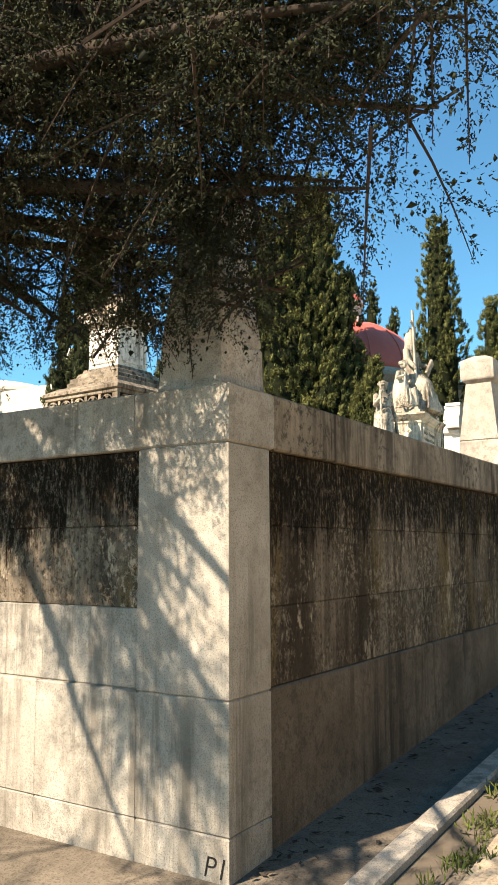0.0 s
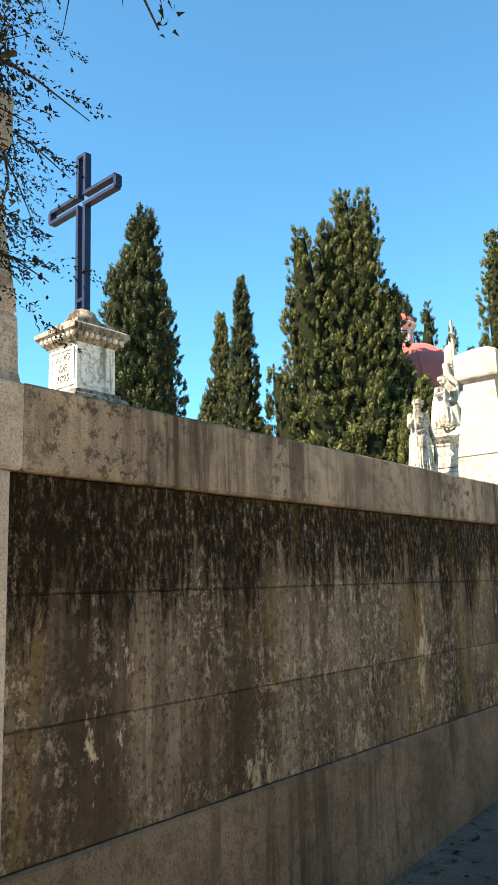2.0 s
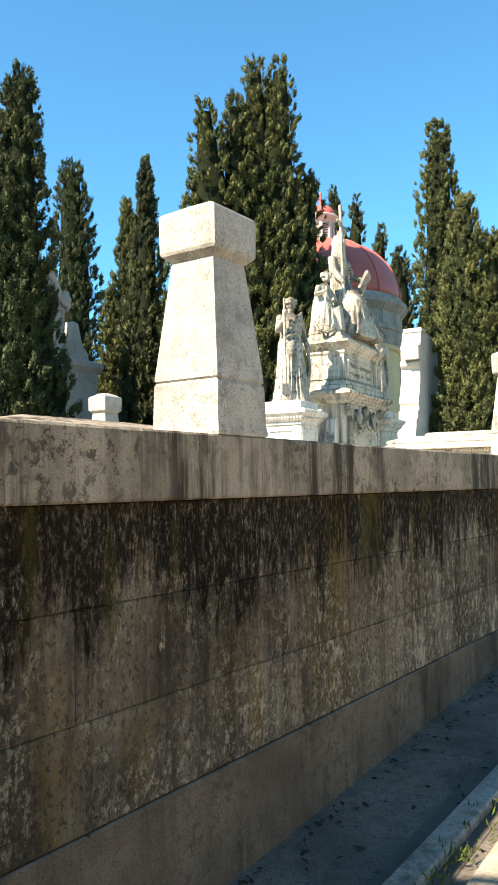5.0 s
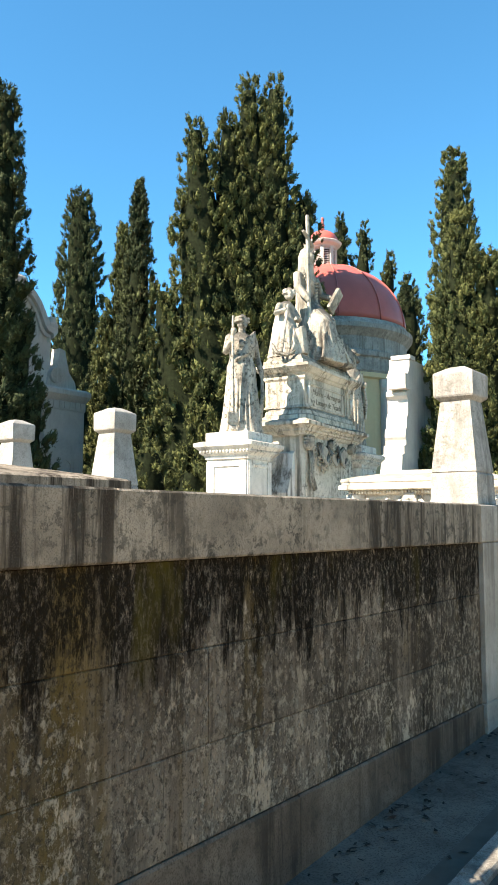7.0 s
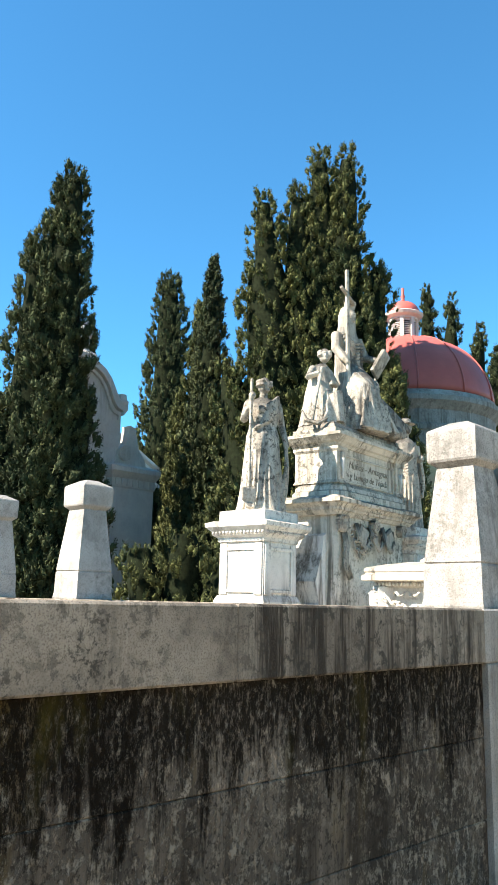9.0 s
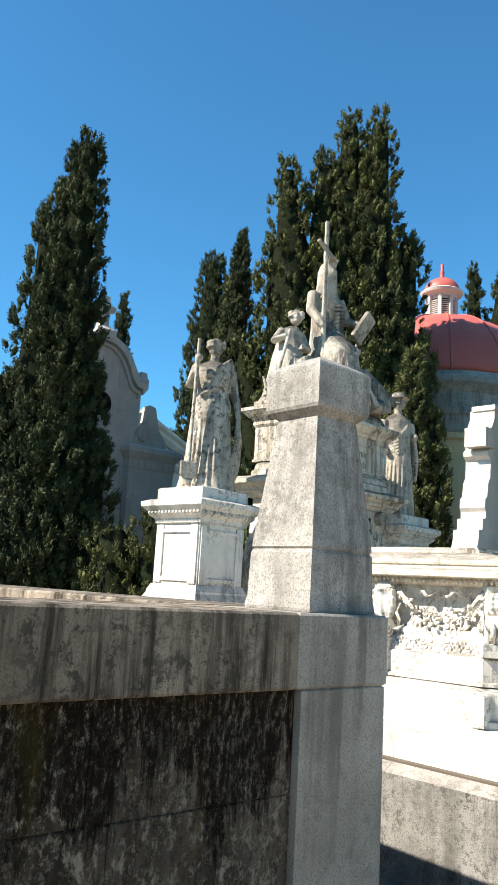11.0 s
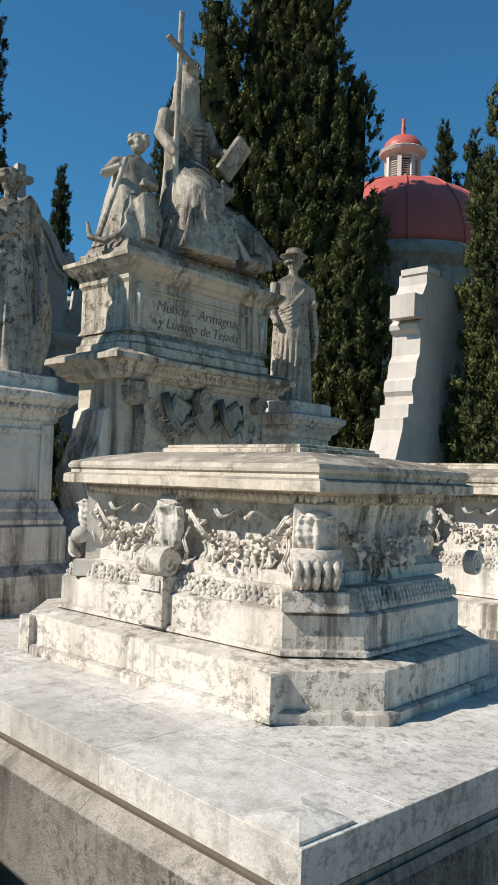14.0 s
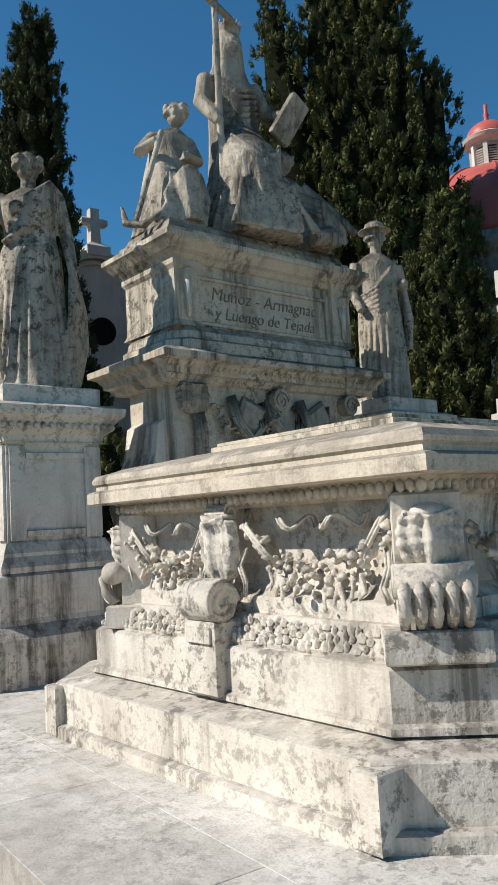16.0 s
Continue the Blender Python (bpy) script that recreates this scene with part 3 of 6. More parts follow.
for s in (-1, 1):
    part("lower_bar", box(s * W - 0.024, -D / 2, -0.03, s * W + 0.024, D / 2, AZ - W, 0.003), IRON, cross)
    part("upper_bar", box(s * W - 0.024, -D / 2, AZ + W, s * W + 0.024, D / 2, H, 0.003), IRON, cross)
    for k in (-1, 1):
        x0, x1 = sorted((k * (W - 0.024), k * ARM))
        part("arm_bar", box(x0, -D / 2 - 0.003, AZ + s * W - 0.024, x1, D / 2 + 0.003, AZ + s * W + 0.024, 0.003), IRON, cross)
    part("arm_end", box(s * ARM - 0.024, -D / 2 - 0.001, AZ - W, s * ARM + 0.024, D / 2 + 0.001, AZ + W, 0.003), IRON, cross)
part("top_end", box(-W, -D / 2 + 0.001, H - 0.035, W, D / 2 - 0.001, H + 0.012, 0.003), IRON, cross)
part("foot_end", box(-W, -D / 2 + 0.001, 0.10, W, D / 2 - 0.001, 0.15, 0.003), IRON, cross)

slab = thing("grave_slab", pose(-3.75, 8.55, 2.12), "low pitched granite grave slab on the terrace", "grave slab")
part("plinth", box(-0.95, -1.4, 0, 0.95, 1.4, 0.12, 0.01), COPING, slab)
part("lid", moulding(rect(-0.9, -1.35, 0.9, 1.35), [(0, 0.12), (0, 0.25), (-0.02, 0.262), (-0.85, 0.40)]), COPING, slab)

# ---- tomb platform ----
TO = pose(-1.736, 14.134, 0, 0, 0, 6.5)
PF = pose(-1.736, 14.134, 0, 0, 0, 1.5)
plat = thing("tomb_platform", PF, "grey granite tomb platform under marble paving slabs", "platform")
part("granite_base", box(-6.6, 0.02, 0.45, -0.02, 7.4, 1.40, 0.01), JOINT, plat)

# ---- sarcophagi ----
def swag(p0, p1, drop, bulge, seed):
    """A hanging garland of fruit and flowers between two points."""
    rng = random.Random(seed)
    g = bmesh.new()
    for i in range(150):
        t = rng.random()
        fat = 0.022 + 0.042 * math.sin(3.1416 * t) ** 0.7
        c = Vector(p0).lerp(Vector(p1), t) + Vector((rng.uniform(-1, 1) * fat * 0.5, -abs(rng.gauss(0, 1)) * bulge, -drop * math.sin(3.1416 * t) + rng.uniform(-1, 1) * fat))
        ball(c, rng.uniform(0.008, 0.020), g, rng.uniform(0.7, 1.3), 1, rng.uniform(0.7, 1.3), 1)
    for k in range(16):
        t = rng.uniform(0.15, 0.85)
        c = Vector(p0).lerp(Vector(p1), t) + Vector((0, -0.02, -drop * math.sin(3.1416 * t) - 0.05))
        tube([c, c + Vector((rng.uniform(-0.03, 0.03), -0.01, -0.06)), c + Vector((rng.uniform(-0.04, 0.04), 0.0, -0.10))], [0.012, 0.009, 0.002], 6, g)
    return g


def ribbon(points, width):
    g = bmesh.new()
    for o in (-0.6, 0.0, 0.6):
        tube([(x + o * width, y - 0.006 * abs(o), z + o * width * 0.3) for x, y, z in points], [width * 0.42] * len(points), 6, g)
    return g


def volute(cx, cz, r, y0, y1, turns=2.1, flip=1):
    """A rolled scroll seen from its end, drawn out from y0 to y1."""
    g = bmesh.new()
    pts = []
    for i in range(33):
        k = i / 32
        a = turns * 6.28318 * k
        rr = r * (1 - 0.86 * k)
        pts.append((cx + flip * rr * math.cos(a), cz + rr * math.sin(a), r * 0.16 * (1 - 0.5 * k)))
    for (xa, za, wa), (xb, zb, wb) in zip(pts, pts[1:]):
        d = Vector((xb - xa, zb - za))
        nrm = Vector((-d.y, d.x)).normalized()
        q = [(xa + nrm.x * wa, za + nrm.y * wa), (xb + nrm.x * wb, zb + nrm.y * wb), (xb - nrm.x * wb, zb - nrm.y * wb), (xa - nrm.x * wa, za - nrm.y * wa)]
        f = [g.verts.new((x, y0, z)) for x, z in q] + [g.verts.new((x, y1, z)) for x, z in q]
        for idx in ((0, 1, 2, 3), (4, 7, 6, 5), (0, 4, 5, 1), (2, 6, 7, 3)):
            g.faces.new([f[j] for j in idx])
    bmesh.ops.recalc_face_normals(g, faces=g.faces)
    lo, hi = min(y0, y1) + 0.012, max(y0, y1) - 0.012
    core = prism([(0, 0)] * 0 + [(cx + r * 0.9 * math.cos(6.28318 * i / 20), cz + r * 0.9 * math.sin(6.28318 * i / 20)) for i in range(20)], lo, hi)
    me = bpy.data.meshes.new("tmp")
    core.transform(Matrix(((0, 1, 0, 0), (1, 0, 0, 0), (0, 0, 1, 0), (0, 0, 0, 1))))
    bmesh.ops.recalc_face_normals(core, faces=core.faces)
    core.to_mesh(me)
    core.free()
    g.from_mesh(me)
    bpy.data.meshes.remove(me)
    return g


def acanthus(x, y, z0, z1, w):
    """A rising lobed leaf with a rib, its tip curled forward, on a face that looks along -y."""
    g = bmesh.new()
    h, cols, rows = z1 - z0, 16, 20
    grid = []
    for k in range(rows + 1):
        v = k / rows
        half = w * 0.5 * (0.62 + 0.42 * math.sin(3.1416 * (0.15 + 0.75 * v))) * (1 + 0.09 * abs(math.sin(3.1416 * 4.5 * v)))
        line = []
        for i in range(cols + 1):
            u = i / cols * 2 - 1
            d = (0.20 * w * math.sin(3.1416 * min(1, v * 0.85 + 0.08)) + 0.30 * w * max(0, v - 0.72) * 3) * (1 - 0.55 * u * u)
            d += 0.03 * w * math.cos(15.7 * u + 4.0 * v * abs(u)) + 0.012 * w * math.sin(28 * v + 5 * abs(u)) + (0.10 * w if abs(u) < 0.13 else 0)
            lift = 0.10 * h * abs(u) * (1 if v < 0.9 else 0.4) - 0.5 * h * max(0, v - 0.86) * (1 - abs(u))
            line.append(g.verts.new((x + u * half, y - 0.012 - d, z0 + h * v + lift)))
        grid.append(line)
    for k in range(rows):
        for i in range(cols):
            g.faces.new((grid[k][i], grid[k][i + 1], grid[k + 1][i + 1], grid[k + 1][i]))
    rim = grid[0] + [r[-1] for r in grid[1:]] + grid[-1][-2::-1] + [r[0] for r in grid[-2:0:-1]]
    back = [g.verts.new((q.co.x, y + 0.02, q.co.z)) for q in rim]
    for i in range(len(rim)):
        jn = (i + 1) % len(rim)
        g.faces.new((rim[i], back[i], back[jn], rim[jn]))
    bmesh.ops.recalc_face_normals(g, faces=g.faces)
    return g


def sarcophagus(m, label):
    s = thing("sarcophagus", m, label, "sarcophagus", "twin sarcophagi")
    XL, XR, XM = -2.98, -0.45, -1.70
    plan = cut_rect(XL, 0.84, XR, 2.56, 0.36)
    part("foot_course", moulding(plan, [(0.035, 1.53), (0.035, 1.575), (0.02, 1.585)]), MARBLE, s)
    part("lower_step", moulding(plan, [(0.0, 1.584), (0.0, 1.745), (-0.005, 1.75), (-0.15, 1.772), (-0.16, 1.79)]), MARBLE, s)
    for x0 in (XL + 0.33, XR - 0.40):
        part("step_end_block", moulding(rect(x0, 0.80, x0 + 0.10, 0.90), [(0, 1.54), (0, 1.735), (-0.01, 1.742)]), MARBLE, s)
    plan2 = cut_rect(-2.80, 1.00, -0.60, 2.40, 0.26)
    part("upper_step", moulding(plan2, [(0.02, 1.78), (0.018, 1.80), (0, 1.81), (0, 1.955), (-0.01, 1.965), (-0.04, 1.97)]), MARBLE, s)
    part("band_bed", moulding(plan2, [(-0.03, 1.968), (-0.025, 1.985), (-0.075, 2.055), (-0.085, 2.07), (-0.10, 2.072)]), MARBLE, s)
    leaves = bmesh.new()
    rng = random.Random(4)
    for i in range(150):
        x = -2.52 + 1.72 * i / 150 + rng.uniform(-0.006, 0.006)
        k = i % 3
        ball((x, 1.030 + 0.016 * k, 1.995 + 0.024 * k + rng.uniform(-0.010, 0.010)), 0.017, leaves, rng.uniform(0.45, 1.3), 0.7, rng.uniform(0.7, 1.6), 1)
    for i in range(80):
        k = i % 3
        ball((-0.632 - 0.016 * k, 1.28 + 0.9 * i / 80, 1.995 + 0.024 * k + rng.uniform(-0.004, 0.004)), 0.015, leaves, 0.7, rng.uniform(0.4, 0.75), rng.uniform(1.2, 1.9), 1)
    tagged(part("carved_leaf_band", leaves, MARBLE, s), kind="stuff")
    plan3 = rect(-2.42, 1.13, -0.80, 2.27)
    part("body", moulding(plan3, [(0.02, 2.07), (0.02, 2.13), (0.0, 2.14), (-0.03, 2.17), (-0.055, 2.24), (-0.055, 2.34), (-0.04, 2.42), (-0.035, 2.45)]), MARBLE, s)
    plan4 = rect(-2.46, 1.06, -0.74, 2.33)
    part("egg_bed", moulding(plan4, [(-0.06, 2.446), (-0.045, 2.46), (-0.01, 2.50), (0.0, 2.507)]), OLD_MARBLE, s)
    eg = bmesh.new()
    for i in range(45):
        ball((-2.43 + i * 0.0380, 1.075, 2.478), 0.017, eg, 0.85, 1, 1.35, 1)
    for i in range(33):
        ball((-0.765, 1.09 + i * 0.038, 2.478), 0.017, eg, 1, 0.85, 1.35, 1)
    tagged(part("egg_ornament", eg, MARBLE, s, smooth=True), kind="stuff")
    lid = part("lid", moulding(plan4, [(0.06, 2.505), (0.08, 2.510), (0.08, 2.555), (0.072, 2.562), (0.05, 2.568), (0.05, 2.585), (0.06, 2.595), (0.064, 2.61), (0.05, 2.632), (0.0, 2.645), (-0.04, 2.66), (-0.24, 2.695), (-0.26, 2.70)]), OLD_MARBLE, s)
    part("raised_panel", moulding(rect(-2.08, 1.34, -1.06, 2.06), [(0, 2.688), (0, 2.722), (-0.02, 2.728), (-0.02, 2.74), (-0.05, 2.745)]), OLD_MARBLE, lid)
    beads = bmesh.new()
    for i in range(74):
        ball((-2.46 + i * 0.0236, 1.008, 2.608), 0.0125, beads, 0.8, 0.8, 1.4, 1)
    for i in range(54):
        ball((-0.688, 1.06 + i * 0.0236, 2.608), 0.0125, beads, 0.8, 0.8, 1.4, 1)
    tagged(part("bead_row", beads, OLD_MARBLE, lid, smooth=True), kind="stuff")
    # middle console with its scroll, the pier under it, and the corner consoles
    part("middle_pier", box(XM - 0.09, 0.955, 1.79, XM + 0.09, 1.10, 2.05, 0.006), MARBLE, s)
    part("pier_panel", moulding(rect(XM - 0.07, 0.945, XM + 0.07, 0.96), [(0, 1.975), (0, 2.03)]), MARBLE, s)
    console = part("scroll_console", volute(1.00, 2.115, 0.082, XM - 0.095, XM + 0.095), MARBLE, s)
    console.data.transform(Matrix(((0, 1, 0, 0), (1, 0, 0, 0), (0, 0, 1, 0), (0, 0, 0, 1))))
    carved(console, 0.006, 1)
    part("console_leaf", acanthus(XM, 1.07, 2.17, 2.42, 0.16), MARBLE, s, smooth=True)
    top = part("console_head", volute(1.08, 2.435, 0.035, XM - 0.06, XM + 0.06), MARBLE, s)
    top.data.transform(Matrix(((0, 1, 0, 0), (1, 0, 0, 0), (0, 0, 1, 0), (0, 0, 0, 1))))
    for k, (cx, cy, rz) in enumerate(((-0.78, 1.12, 45), (-2.46, 1.12, -45))):
        c = part("corner_console", box(-0.10, 0.0, 2.06, 0.10, 0.16, 2.46, 0.01), MARBLE, s)
        c.matrix_local = pose(cx, cy, 0, 0, 0, rz)
        part("corner_leaf", acanthus(0, 0.0, 2.235, 2.40, 0.17), MARBLE, c, smooth=True)
        part("corner_roll", tube([(-0.115, -0.035, 2.205), (0.115, -0.035, 2.205)], 0.05, 14), MARBLE, c, smooth=True)
        for q in range(5):
            x = (q - 2) * 0.044
            part("flute", tube([(x, -0.055, 2.225), (x, -0.085, 2.18), (x, -0.075, 2.12), (x, -0.035, 2.072)], [0.016, 0.021, 0.02, 0.015], 8), MARBLE, c, smooth=True)
        part("corner_block", box(-0.15, -0.06, 1.972, 0.15, 0.14, 2.068, 0.006), MARBLE, c)
        part("corner_fruit", ball((0, -0.015, 2.40), 0.045, None, 1.2, 0.7, 0.6, 2), MARBLE, c, smooth=True)
    for k, (x0, x1) in enumerate(((-2.38, XM - 0.10), (XM + 0.10, -0.90))):
        carved(part("garland", swag((x0, 1.14, 2.36), (x1, 1.14, 2.36), 0.15, 0.030, 7 + k), MARBLE, s, smooth=True), 0.0048, 0)
        for e, d in ((x0, 1), (x1, -1)):
            part("ribbon", ribbon([(e, 1.13, 2.44), (e + d * 0.03, 1.09, 2.38), (e + d * 0.10, 1.10, 2.30), (e + d * 0.15, 1.12, 2.24)], 0.016), MARBLE, s, smooth=True)
            part("ribbon_tail", ribbon([(e + d * 0.02, 1.10, 2.30), (e + d * 0.00, 1.08, 2.24), (e + d * 0.03, 1.08, 2.18), (e + d * 0.01, 1.09, 2.13)], 0.013), MARBLE, s, smooth=True)
        xm = (x0 + x1) / 2
        for x1_, w1_, f1_ in ((xm - 0.16, 0.17, 1.0), (xm + 0.05, 0.19, -1.0)):
            part("fluttering_ribbon", ribbon([(x1_ + w1_ * q / 12, 1.115 - 0.035 * math.sin(q * 0.5), 2.385 + 0.022 * f1_ * math.sin(q * 0.95)) for q in range(13)], 0.014), MARBLE, s, smooth=True)
    part("side_scroll", volute(2.40, 2.13, 0.07, -0.68, -0.62), MARBLE, s).data.transform(Matrix(((0, 1, 0, 0), (1, 0, 0, 0), (0, 0, 1, 0), (0, 0, 0, 1))))
    side = part("side_garland", swag((0, 0, 0.0), (0.8, 0, 0.0), 0.13, 0.03, 11), MARBLE, s, smooth=True)
    side.matrix_local = pose(-0.80, 1.32, 2.34, 0, 0, 90)
    carved(side, 0.007, 1)
    lscroll = part("end_scroll", volute(-2.52, 2.12, 0.065, 1.06, 1.16), MARBLE, s)
    return s


sarcophagus(TO, "white marble sarcophagus with garlands and scrolled consoles")
sarcophagus(TO @ Matrix.Translation((0.0, 2.62, 0)), "white marble sarcophagus behind its twin, with carved garlands")

# ---- monument ----
MU, MV, MZ = -3.94, 3.14, 1.53
mon = thing("tomb_monument", TO @ pose(MU, MV, MZ), "tall weathered marble monument with a carved family name", "monument")
low = cut_rect(-0.34, -0.93, 0.34, 0.93, 0.08)
part("foot", moulding(low, [(0.16, 0), (0.16, 0.40), (0.08, 0.46), (0.03, 0.52)]), OLD_MARBLE, mon)
part("pedestal", moulding(low, [(-0.03, 0.5), (-0.03, 1.80), (0.0, 1.815)]), OLD_MARBLE, mon)
part("lower_cornice", moulding(low, [(0.0, 1.812), (0.02, 1.85), (0.05, 1.86), (0.055, 1.89), (0.09, 1.93), (0.13, 1.945), (0.135, 1.985), (0.10, 2.0), (0.02, 2.03)]), OLD_MARBLE, mon)
dent = bmesh.new()
for i in range(40):
    ball((0.405, -0.92 + i * 0.0472, 1.905), 0.019, dent, 1, 0.8, 1.2, 1)
for i in range(15):
    ball((-0.33 + i * 0.047, -0.995, 1.905), 0.019, dent, 0.8, 1, 1.2, 1)
tagged(part("egg_ornament", dent, OLD_MARBLE, mon, smooth=True), kind="stuff")
up = cut_rect(-0.30, -0.84, 0.30, 0.84, 0.07)
part("die_foot", moulding(up, [(0.09, 2.025), (0.09, 2.10), (0.06, 2.12), (0.05, 2.17), (0.015, 2.21), (0.0, 2.22)]), OLD_MARBLE, mon)
part("die", moulding(up, [(-0.02, 2.21), (-0.02, 2.66), (0.0, 2.672)]), OLD_MARBLE, mon)
for s in (-1, 1):
    part("corner_pilaster", moulding(rect(-0.31, s * 0.76 - 0.10, 0.315, s * 0.76 + 0.10), [(0.02, 2.21), (0.0, 2.25), (0.0, 2.60), (0.02, 2.63), (0.02, 2.665)]), OLD_MARBLE, mon)
    part("carved_torch", tube([(0.33, s * 0.76, 2.27), (0.335, s * 0.76, 2.40), (0.335, s * 0.76 - 0.01, 2.52)], [0.016, 0.020, 0.034], 8), MARBLE, mon, smooth=True)
    part("torch_flame", acanthus(0, 0, 0, 0.09, 0.08), OLD_MARBLE, mon, smooth=True).matrix_local = pose(0.335, s * 0.76, 2.51, 0, 0, 90)
part("upper_cornice", moulding(up, [(0.0, 2.668), (0.02, 2.70), (0.05, 2.715), (0.09, 2.77), (0.11, 2.78), (0.11, 2.815), (0.05, 2.835), (0.0, 2.85), (-0.02, 2.855)]), OLD_MARBLE, mon)
for s in (-1, 1):
    part("cornice_break", moulding(rect(-0.31, s * 0.76 - 0.10, 0.315, s * 0.76 + 0.10), [(0.02, 2.667), (0.04, 2.70), (0.07, 2.72), (0.115, 2.775), (0.125, 2.785), (0.125, 2.82), (0.06, 2.84), (0.02, 2.85)]), OLD_MARBLE, mon)
    part("ledge_break", moulding(rect(-0.36, s * 0.84 - 0.12, 0.36, s * 0.84 + 0.12), [(0.0, 1.81), (0.025, 1.852), (0.055, 1.862), (0.06, 1.892), (0.095, 1.932), (0.138, 1.947), (0.14, 1.99), (0.105, 2.005), (0.04, 2.036)]), OLD_MARBLE, mon)
part("top_block", moulding(rect(-0.30, -0.86, 0.28, 0.86), [(0.03, 2.845), (0.03, 2.90), (0.0, 2.91), (-0.02, 2.96), (-0.04, 2.985)]), STATUE, mon)
for y0, z0, y1, z1 in ((-0.66, 2.235, -0.63, 2.585), (0.60, 2.235, 0.63, 2.585), (-0.63, 2.235, 0.60, 2.262), (-0.63, 2.558, 0.60, 2.585)):
    part("panel_frame", box(0.27, y0, z0, 0.298, y1, z1, 0.006), OLD_MARBLE, mon)
writing("carved_name", "Muñoz - Armagnac", 0.135, LETTER, mon, pose(0.283, -0.015, 2.47, 90, 0, 90))
writing("carved_name", "y Luengo de Tejada", 0.125, LETTER, mon, pose(0.283, -0.015, 2.335, 90, 0, 90))
# festoon relief below the ledge
drape = part("relief_drapery", swag((0, 0, 0), (0.62, 0, 0), 0.26, 0.04, 21), STATUE, mon, smooth=True)
drape.matrix_local = pose(0.33, -0.62, 1.68, 0, 0, 90)
carved(drape, 0.008, 1)
for y in (-0.30, 0.05, 0.36):
    part("relief_fold", ribbon([(y - 0.14, 0, 1.74), (y - 0.12, -0.05, 1.55), (y - 0.02, -0.07, 1.42), (y + 0.10, -0.05, 1.52), (y + 0.13, 0, 1.70)], 0.04), STATUE, mon, smooth=True).matrix_local = pose(0.33, 0, 0, 0, 0, 90)
for y, rz in ((-0.28, 20), (0.40, -15)):
    part("relief_shield", moulding(rect(-0.11, -0.11, 0.11, 0.11), [(0, 0), (0, 0.03), (-0.03, 0.05)]), STATUE, mon).matrix_local = pose(0.32, y, 1.60, 0, 90, 0) @ pose(0, 0, 0, 0, 0, 45 + rz)
for y in (-0.02, 0.72):
    part("relief_volute", volute(y, 1.72, 0.085, 0.30, 0.40), STATUE, mon).data.transform(Matrix(((0, 1, 0, 0), (1, 0, 0, 0), (0, 0, 1, 0), (0, 0, 0, 1))))
part("corner_capital", acanthus(0, 0, 1.60, 1.80, 0.22), STATUE, mon, smooth=True).matrix_local = pose(0.34, -0.78, 0, 0, 0, 90)
part("corner_drape", ribbon([(0, 0, 1.70), (0.02, -0.04, 1.45), (-0.01, -0.05, 1.22), (0.10, -0.05, 1.05)], 0.05), STATUE, mon, smooth=True).matrix_local = pose(0.32, -0.74, 0, 0, 0, 90)
part("side_buttress", prism([(-1.20, 0.0), (-1.20, 0.55), (-1.05, 0.75), (-1.12, 1.0), (-0.98, 1.35), (-0.95, 1.55), (-0.88, 1.6), (-0.88, 0)], -0.22, 0.18), MARBLE, mon)
part("side_buttress", prism([(1.20, 0.0), (1.20, 0.55), (1.05, 0.75), (1.12, 1.0), (0.98, 1.35), (0.95, 1.55), (0.88, 1.6), (0.88, 0)], -0.22, 0.18), MARBLE, mon)


def statue_pedestal(u, v, height, label):
    p = thing("statue_pedestal", TO @ pose(u, v, 1.53), label, "pedestal", "statue pedestals")
    pr = rect(-0.36, -0.36, 0.36, 0.36)
    k = height / 1.60
    part("foot", moulding(pr, [(0.15, 0), (0.15, 0.20 * k), (0.14, 0.26 * k), (0.06, 0.33 * k), (0.05, 0.36 * k), (0.05, 0.60 * k), (0.02, 0.62 * k)]), MARBLE, p)
    part("base_moulding", moulding(pr, [(0.03, 0.618 * k), (0.035, 0.65 * k), (0.0, 0.71 * k), (0.0, 0.73 * k), (-0.03, 0.79 * k)]), MARBLE, p)
    part("die", moulding(pr, [(-0.045, 0.78 * k), (-0.045, 1.37 * k), (-0.02, 1.38 * k)]), MARBLE, p)
    for s in range(4):
        turn = pose(0, 0, 0, 0, 0, 90 * s)
        for x0, z0, x1, z1 in ((-0.30, 0.80 * k, -0.20, 1.36 * k), (0.20, 0.80 * k, 0.30, 1.36 * k), (-0.195, 0.82 * k, 0.195, 0.86 * k), (-0.195, 1.28 * k, 0.195, 1.32 * k)):
            part("panel_frame", box(x0, -0.332, z0, x1, -0.31, z1, 0.006), MARBLE, p).matrix_local = turn
    part("cornice", moulding(pr, [(-0.03, 1.378 * k), (-0.02, 1.42 * k), (0.02, 1.45 * k), (0.03, 1.49 * k), (0.085, 1.54 * k), (0.09, 1.585 * k), (0.02, 1.61 * k)]), MARBLE, p)
    eg = bmesh.new()
    for s in range(4):
        for i in range(15):
            ball(Matrix.Rotation(s * 1.5708, 3, "Z") @ Vector((-0.36 + i * 0.0514, -0.395, 1.475 * k)), 0.02, eg, 1, 1, 1.2, 1)
    tagged(part("egg_ornament", eg, MARBLE, p, smooth=True), kind="stuff")
    part("statue_block", moulding(pr, [(-0.03, 1.60 * k), (-0.03, 1.72 * k), (-0.05, 1.73 * k)]), MARBLE, p)
    return 1.53 + 1.73 * k


